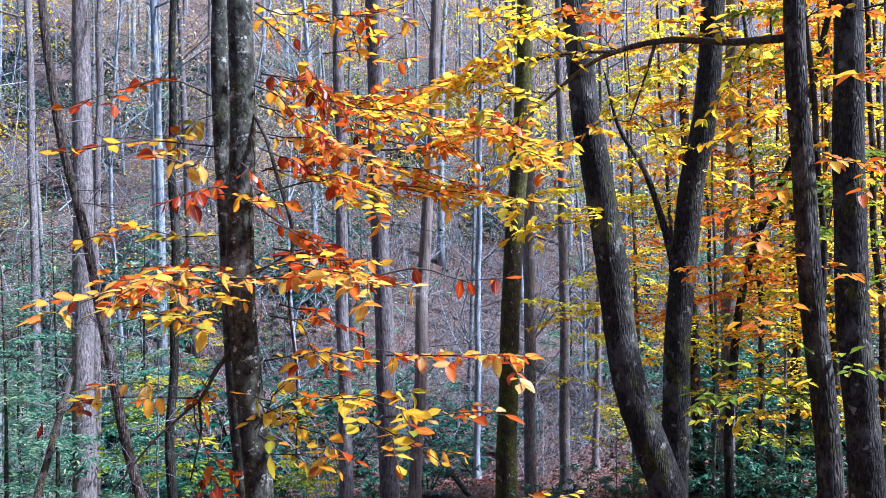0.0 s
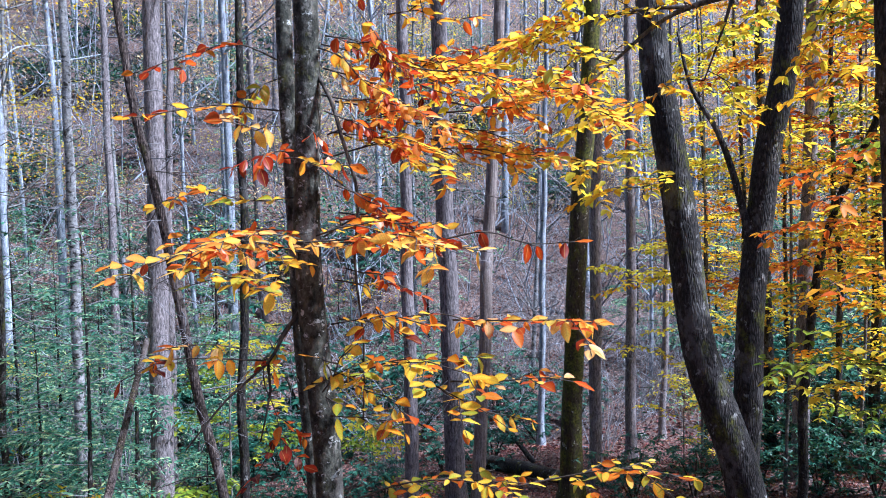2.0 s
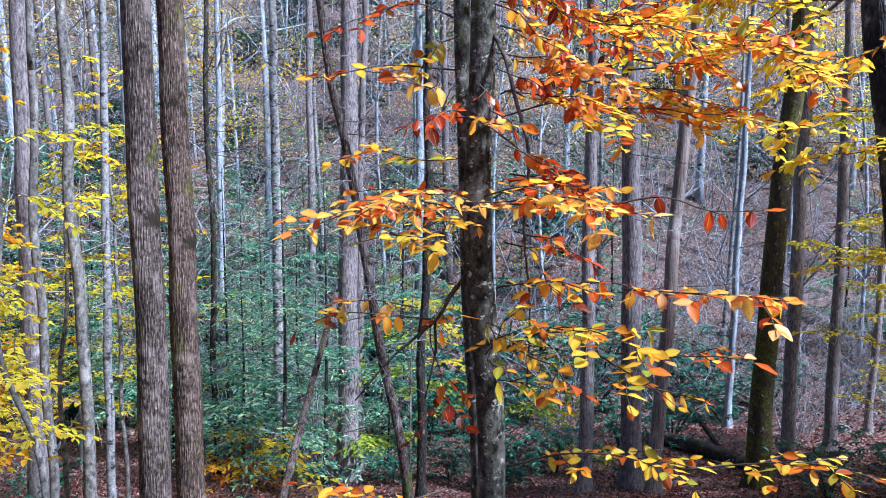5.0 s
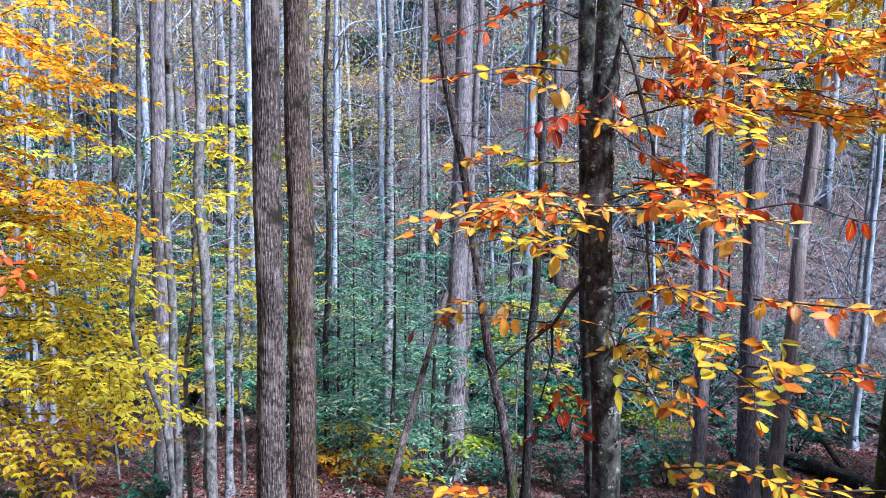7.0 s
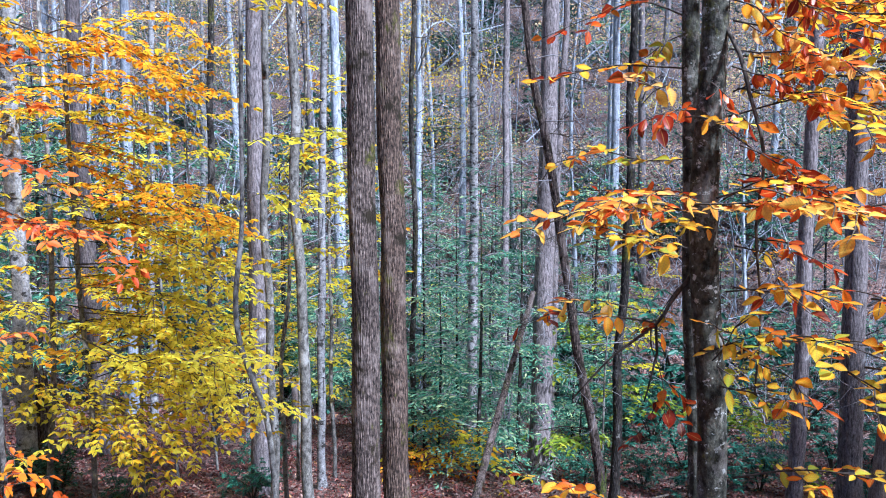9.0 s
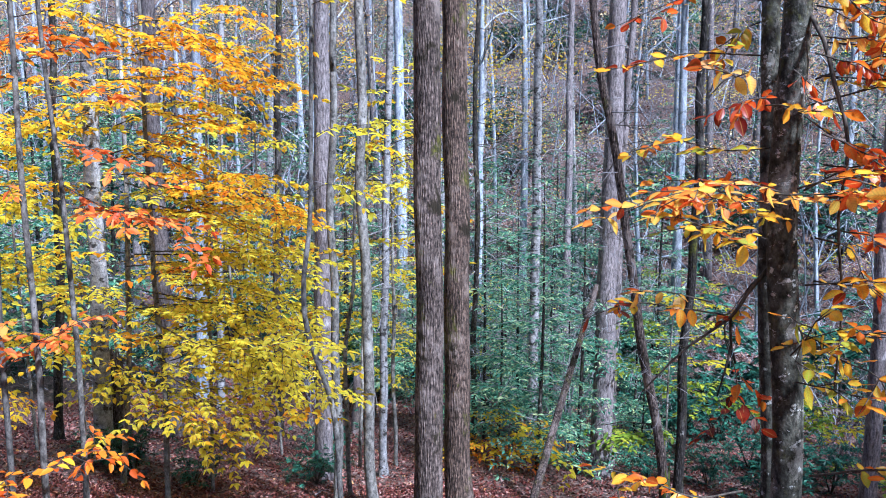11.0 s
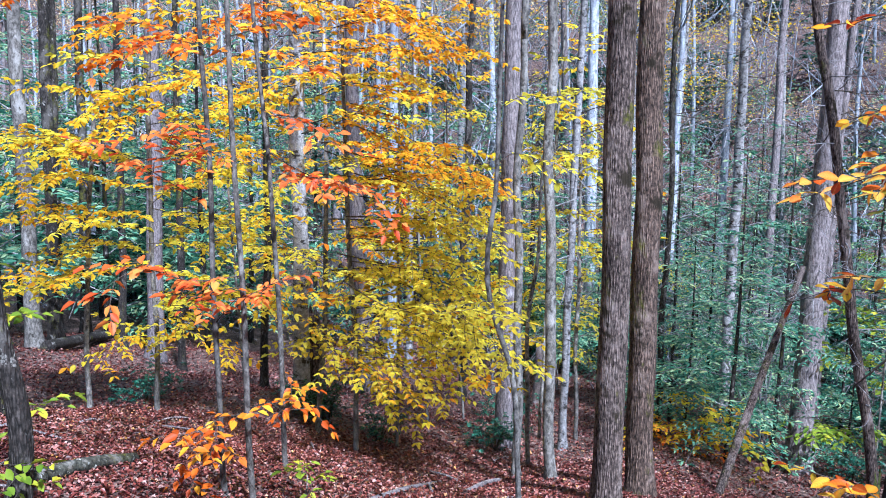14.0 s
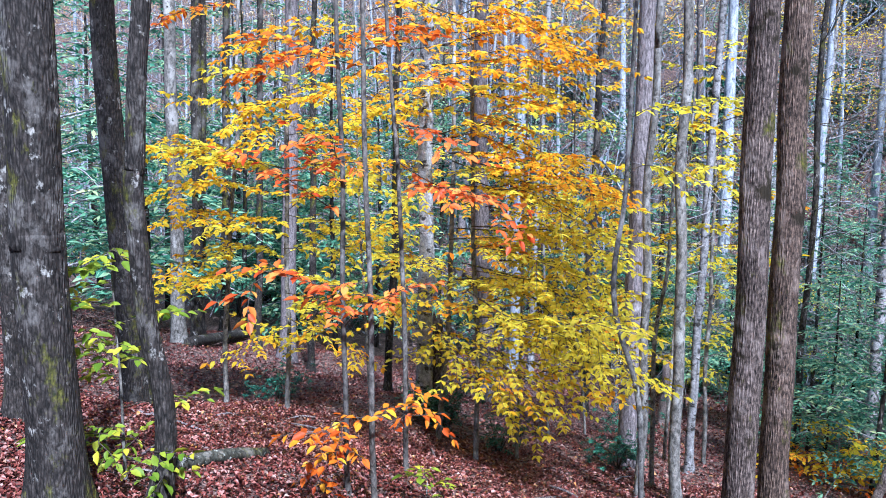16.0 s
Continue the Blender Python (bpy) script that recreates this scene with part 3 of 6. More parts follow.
def bare_twigs(root, path, base, n, seed):
    """Thin dead side branches on a trunk, each with a few forks."""
    k = np.random.default_rng(seed)
    for _ in range(n):
        p = path[int(len(path) * k.uniform(0.1, 0.55))]
        a, ln = k.uniform(0, 6.28), k.uniform(0.5, 1.8)
        tip = p + ln * np.array([np.cos(a), np.sin(a), k.uniform(-0.35, 0.5)])
        line = resample([p, (2 * p + tip) / 3 + k.normal(size=3) * 0.07 * ln, (p + 2 * tip) / 3 + k.normal(size=3) * 0.09 * ln, tip], 0.12)
        tubes = [tube(line - base, np.linspace(0.0075, 0.002, len(line)), 4)]
        for _ in range(9):
            q = line[k.integers(len(line) // 4, len(line))]
            e = q + unit(tip - p + k.normal(size=3) * 0.8 * ln) * k.uniform(0.15, 0.6)
            tw = resample([q, (q + e) / 2 + k.normal(size=3) * 0.05, e], 0.1)
            tubes.append(tube(tw - base, np.linspace(0.0035, 0.0015, len(tw)), 3))
        v, f = joined(tubes)
        part("dead_branch", mesh_of("dead_branch", v, f, BARK_BARE if k.random() < 0.6 else BARK_TWIG, True), root)


def moss_foot(root, path, radii, base, high, seed):
    """A ragged cushion of moss round the foot of a trunk."""
    k = np.random.default_rng(seed)
    line = path[path[:, 2] - base[2] < high]
    r = radii[: len(line)]
    fine = resample(line, 0.05)
    rr = np.interp(fine[:, 2], line[:, 2], r)
    v, q, c = tube(fine - base, rr * np.linspace(1.22, 1.02, len(fine)), 22, 0.06, 0.1, seed)
    n = len(fine) * 22
    v[n - 44 : n, 2] += np.tile(k.uniform(-0.15, 0.22, 22), 2)
    part("moss", mesh_of("moss", v, [q], MOSS, True), root, "green moss")


# trunks standing in the hollow
for pts, w, d, hgt, bk, sd, lab in (
    ([(-1.35, 10.31, -1.72), (-1.34, 10.31, 1.14), (-1.34, 10.31, 4.85)], 25, 10.4, 16, BARK_GREY, 21, "straight grey-brown trunk in the hollow"),
    ([(-0.77, 10.57, -1.82), (-0.84, 10.57, 1.11), (-0.90, 10.56, 4.92)], 36, 10.6, 17, BARK_GREY, 22, "straight grey-brown furrowed trunk in the hollow"),
    ([(-0.43, 10.19, -1.70), (-0.26, 10.20, 1.12), (-0.03, 10.20, 4.79)], 24, 10.2, 15, WOOD_DEAD, 23, "pale weathered bare trunk in the hollow"),
    ([(1.45, 13.42, -2.78), (1.48, 13.42, 0.94), (1.55, 13.41, 4.36)], 22, 13.5, 16, BARK_GREY, 24, "grey trunk beside bare pale twigs"),
    ([(2.63, 17.30, -3.81), (2.68, 17.29, 0.74), (2.66, 17.30, 5.77)], 19, 17.5, 17, BARK_GREY, 25, "slim grey trunk standing in red leaf litter"),
    ([(0.79, 19.98, -4.02), (0.89, 19.98, 0.64), (1.02, 19.97, 5.00)], 12, 20, 17, BARK_FAR_HAZED, 26, "thin pale trunk deep in the hollow"),
    ([(3.80, 19.64, -3.12), (3.93, 19.61, 0.61)], 12, 20, 16, BARK_GREY, 27, "thin grey trunk deep in the hollow"),
    ([(-5.07, 10.79, -3.07), (-5.03, 10.81, 0.49), (-4.99, 10.82, 4.24)], 37, 11.8, 17, BARK_GREY, 28, "broad pale grey trunk with mossy foot"),
    ([(-3.36, 8.91, -2.13), (-3.67, 8.78, -0.26), (-3.88, 8.69, 1.05), (-4.05, 8.61, 2.14), (-4.27, 8.51, 3.69)], 18, 9.4, 12, BARK_RIDGED, 29, "slender curved dark trunk in the hollow"),
    ([(-3.47, 9.72, -2.46), (-3.44, 9.73, -0.78), (-3.39, 9.75, 1.03), (-3.36, 9.76, 3.87)], 17, 10.2, 13, BARK_DARK, 30, "slender dark trunk in the hollow"),
    ([(-7.35, 12.63, -4.25), (-7.34, 12.64, 0.22), (-7.35, 12.63, 4.82)], 19, 14.5, 16, BARK_PALE, 31, "pale silver trunk with dark knots"),
    ([(-7.15, 10.38, -3.27), (-7.15, 10.38, 0.40), (-7.18, 10.37, 4.33)], 11, 12.5, 14, BARK_DARK, 32, "thin dark trunk behind ridged pair"),
    ([(-9.37, 17.80, 1.04), (-9.40, 17.79, 6.08)], 15, 20, 18, BARK_GREY, 33, "thin brown-grey trunk across the hollow"),
    ([(-13.54, 19.95, -1.54), (-13.53, 19.96, 3.97)], 14, 24, 15, BARK_FAR_HAZED, 34, "pale blue-grey haze-tinted trunk across the hollow"),
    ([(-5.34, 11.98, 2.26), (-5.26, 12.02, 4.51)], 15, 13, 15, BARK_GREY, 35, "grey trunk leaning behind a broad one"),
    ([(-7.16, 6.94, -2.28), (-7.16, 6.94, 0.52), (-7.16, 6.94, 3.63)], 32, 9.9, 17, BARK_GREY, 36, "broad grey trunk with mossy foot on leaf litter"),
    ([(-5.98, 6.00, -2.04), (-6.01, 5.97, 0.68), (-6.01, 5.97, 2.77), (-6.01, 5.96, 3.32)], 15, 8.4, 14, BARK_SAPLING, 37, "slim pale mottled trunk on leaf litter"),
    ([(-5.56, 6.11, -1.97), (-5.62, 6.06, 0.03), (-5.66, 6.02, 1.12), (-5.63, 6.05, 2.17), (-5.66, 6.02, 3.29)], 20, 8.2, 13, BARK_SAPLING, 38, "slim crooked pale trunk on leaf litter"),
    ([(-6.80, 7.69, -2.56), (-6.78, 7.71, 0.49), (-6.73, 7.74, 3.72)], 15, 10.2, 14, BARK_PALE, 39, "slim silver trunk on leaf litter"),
    ([(-14.13, 16.94, -0.91), (-14.24, 16.85, 6.22)], 22, 22, 19, BARK_FAR_HAZED, 40, "pale blue-grey haze-tinted trunk across the hollow"),
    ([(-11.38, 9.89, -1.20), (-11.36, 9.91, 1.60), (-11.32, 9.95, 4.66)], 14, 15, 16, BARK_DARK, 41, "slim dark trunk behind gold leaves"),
    ([(-16.30, 11.72, 1.74), (-16.29, 11.74, 5.57)], 20, 20, 18, BARK_FAR_HAZED, 42, "pale blue-grey haze-tinted trunk across the hollow"),
    ([(-14.41, 10.91, 1.60), (-14.34, 11.00, 5.21)], 13, 18, 17, BARK_PALE, 43, "slim silver trunk across the hollow"),
    ([(-10.89, 7.24, -1.50), (-10.96, 7.13, 0.25), (-11.01, 7.06, 4.12)], 27, 13, 17, BARK_GREY, 44, "grey trunk behind gold leaves"),
    ([(-9.22, 5.12, -2.04), (-9.24, 5.10, 0.35), (-9.24, 5.10, 3.23)], 29, 10.4, 15, BARK_PALE, 45, "white-barked trunk behind gold saplings"),
    ([(-14.81, 5.06, -2.83), (-14.79, 5.11, -0.21), (-14.77, 5.17, 2.44)], 28, 15.5, 16, BARK_GREY, 46, "grey trunk on the leaf-strewn slope"),
    ([(-14.19, 5.32, -2.88), (-14.17, 5.36, -0.16)], 13, 15, 13, BARK_DARK, 47, "slim dark trunk on the leaf-strewn slope"),
    ([(-14.85, 2.97, -2.64), (-14.85, 2.98, -0.10), (-14.86, 2.96, 2.80)], 24, 15, 16, BARK_SAPLING, 48, "pale trunk in the shaded slope"),
    ([(-15.77, 3.48, -2.86), (-15.75, 3.57, 0.84)], 20, 16, 16, BARK_DARK, 49, "dark trunk in the shaded slope"),
    ([(-16.42, 4.94, -3.26), (-16.40, 5.02, 0.80)], 13, 17, 15, BARK_DARK, 50, "slim dark trunk in the shaded slope"),
    ([(-18.55, 4.76, -3.21), (-18.52, 4.87, 0.71)], 16, 19, 16, BARK_DARK, 51, "dark trunk far along the slope"),
    ([(-11.35, 5.59, -2.50), (-11.32, 5.64, -1.18), (-11.30, 5.68, 1.01)], 14, 12.5, 13, BARK_DARK, 52, "dark stem on the leaf-strewn slope"),
    # seeds 53 to 55: grey trunks in dark bark, shade put into the colour
    ([(-4.82, 0.31, -0.43), (-4.83, 0.28, 0.96), (-4.83, 0.27, 2.28)], 82, 4.7, 15, BARK_DARK, 53, "broad shaded grey trunk close by"),
    ([(-8.25, 1.23, -0.96), (-8.26, 1.14, 1.04), (-8.27, 1.05, 2.87)], 44, 8.2, 14, BARK_DARK, 54, "shaded grey trunk leaning on the slope"),
    ([(-5.00, 0.88, -0.63), (-5.00, 0.92, -0.05), (-5.01, 0.84, 0.53), (-5.02, 0.80, 1.31), (-5.01, 0.87, 2.37)], 36, 4.9, 11, BARK_DARK, 55, "crooked grey trunk with shade in its dark tone beside lime-green leaves"),
    ([(-7.13, 0.09, -1.33), (-7.13, 0.16, 0.68)], 30, 7, 13, BARK_DARK, 56, "dark trunk in deep shade"),
    ([(-16.73, 3.75, -2.78), (-16.68, 3.93, 3.37)], 20, 17, 16, BARK_DARK, 57, "dark trunk in deep shade"),
):
    made, path, radii, base = tree("forest_tree", lab, pts, w * d / 1373, hgt, bk, (LEAF_GOLD, LEAF_TAN, LEAF_LEMON)[sd % 3], group="trees of the hollow", step=0.2 if d > 9 else 0.1,
         sides=14 if d > 9 else 24, ridges=0.06 if bk in (BARK_GREY, BARK_RIDGED) else 0.0, seed=sd, n_limbs=6, per_limb=24, start=0.62)
    if sd in (22, 24, 25, 26, 28, 29, 31, 32, 33, 35, 36, 39, 41):
        bare_twigs(made, path, base, 38 if sd in (31, 32) else 20 if d < 16 else 13, sd)
    if sd in (22, 28, 36, 29, 31):
        moss_foot(made, path, radii, base, 1.1 if sd == 31 else 0.55, sd)

# ---------------------------------------------------------------- near branches of the beech
def leaf_shape(k):
    """One thick beech leaf with a midrib fold, waved edge and drooping tip, unit long along +x."""
    st = np.array([0, 0.12, 0.3, 0.5, 0.7, 0.87, 1.0])
    wd = np.array([0.0, 0.13, 0.24, 0.262, 0.21, 0.105, 0.0])
    fold, curl, roll = k.uniform(0.05, 0.6), k.uniform(-0.12, 0.34), k.uniform(-0.5, 0.5)
    mid = np.stack([st, 0 * st + 0.03 * np.sin(3 * st), -curl * st**2], 1)
    left = mid + np.stack([0 * st, wd, fold * wd + roll * wd * st + 0.015 * np.sin(14 * st)], 1)
    right = mid + np.stack([0 * st, -wd, fold * wd - roll * wd * st + 0.015 * np.cos(13 * st)], 1)
    v = np.vstack([mid, left[1:-1], right[1:-1]])
    n, f3, f4 = len(st), [], []
    L, R = n - 1, n - 1 + len(st) - 2
    f3 += [(0, 1, L + 1), (1, 0, R + 1), (n - 2, n - 1, L + n - 2), (n - 1, n - 2, R + n - 2)]
    for i in range(1, n - 2):
        f4 += [(i, i + 1, L + i + 1, L + i), (i + 1, i, R + i, R + i + 1)]
    return v, np.array(f3), np.array(f4)


hk = np.random.default_rng(11)
LEAF_PLACES = np.array([(u, 0, 0) for u in (0, 0.12, 0.3, 0.5, 0.7, 0.87, 1.0)] + 2 * [(u, 1, 0) for u in (0.12, 0.3, 0.5, 0.7, 0.87)], float)
SHAPES = [leaf_shape(hk) for _ in range(8)]
HERO, HERO_JOINED, hero_count = {}, {}, 0
for kind_name, stops in (("rust", [(0.0, (0.10, 0.014, 0.008)), (0.18, (0.34, 0.035, 0.008)), (0.34, (0.72, 0.13, 0.01)), (0.52, (0.90, 0.34, 0.02)), (0.7, (0.92, 0.60, 0.03)), (1.0, (0.90, 0.72, 0.06))]), ("red", [(0.0, (0.14, 0.015, 0.008)), (0.4, (0.42, 0.045, 0.008)), (0.75, (0.74, 0.13, 0.01)), (1.0, (0.84, 0.30, 0.02))]),
                         ("gold", [(0.0, (0.30, 0.05, 0.01)), (0.12, (0.80, 0.26, 0.015)), (0.3, (0.88, 0.56, 0.03)), (0.6, (0.88, 0.72, 0.05)), (0.85, (0.72, 0.70, 0.06)), (1.0, (0.34, 0.48, 0.04))]),
                         ("amber", [(0.0, (0.30, 0.04, 0.01)), (0.16, (0.76, 0.17, 0.012)), (0.4, (0.90, 0.42, 0.02)), (0.7, (0.92, 0.62, 0.03)), (1.0, (0.90, 0.74, 0.06))]),
                         ("blush", [(0.0, (0.32, 0.04, 0.015)), (0.18, (0.74, 0.15, 0.02)), (0.36, (0.90, 0.36, 0.05)), (0.55, (0.92, 0.62, 0.10)), (0.8, (0.92, 0.74, 0.12)), (1.0, (0.92, 0.60, 0.28))])):
    one = leafy("beech_leaf_" + kind_name, stops, 0.62, 0.38, separate=True, veined=True, gloss=0.55)
    HERO[kind_name] = [mesh_of("leaf", v, [a, q], one, True, LEAF_PLACES) for v, a, q in SHAPES]
    HERO_JOINED[kind_name] = leafy("beech_foliage_" + kind_name, stops, 0.62, 0.38, veined=True, gloss=0.55)


def hero_spray(root, base, p0, p1, kind_name, seed, leaf=0.068, hang=0.13, **more):
    """A near spray; the first few hundred leaves are each a part, the rest one foliage."""
    global hero_count
    k = np.random.default_rng(seed)
    base = np.array(base)
    tubes, pos, way = spray_parts(p0, p1, k, leaf=leaf, **{**more, "twig": more.get("twig", 0.1) * 0.82, "reach": more.get("reach", 0.2) * 1.1})
    br = bough(tubes, base, root)
    vs, fa, fq, n = [], [], [], 0
    for q, w in zip(pos, way):
        up = unit(k.normal(size=3) * 0.34 + [0, 0, 1])
        w = unit(w * [1, 1, 0.5] + k.normal(size=3) * 0.14)
        if k.random() < hang:
            w = unit(w * 0.5 + [0, 0, -1.0])
            up = unit(k.normal(size=3))
        side = unit(np.cross(up, w))
        rot = np.stack([w, side, np.cross(w, side)], 1)
        s = leaf * k.uniform(0.6, 1.25)
        i = int(k.integers(8))
        if hero_count < 330:
            hero_count += 1
            lf = new("leaf", HERO[kind_name][i])
            lf.parent = br
            lf.matrix_basis = Matrix.Translation(Vector(q - base)) @ Matrix(rot.tolist()).to_4x4() @ Matrix.Diagonal((s, s, s, 1))
        else:
            v, a, b = SHAPES[i]
            vs.append((v * s) @ rot.T + q - base)
            fa.append(a + n)
            fq.append(b + n)
            n += len(v)
    if vs:
        part("foliage", mesh_of("foliage", np.vstack(vs), [np.vstack(fa), np.vstack(fq)], HERO_JOINED[kind_name], True, np.tile(LEAF_PLACES, (len(vs), 1))), br, kind="stuff")


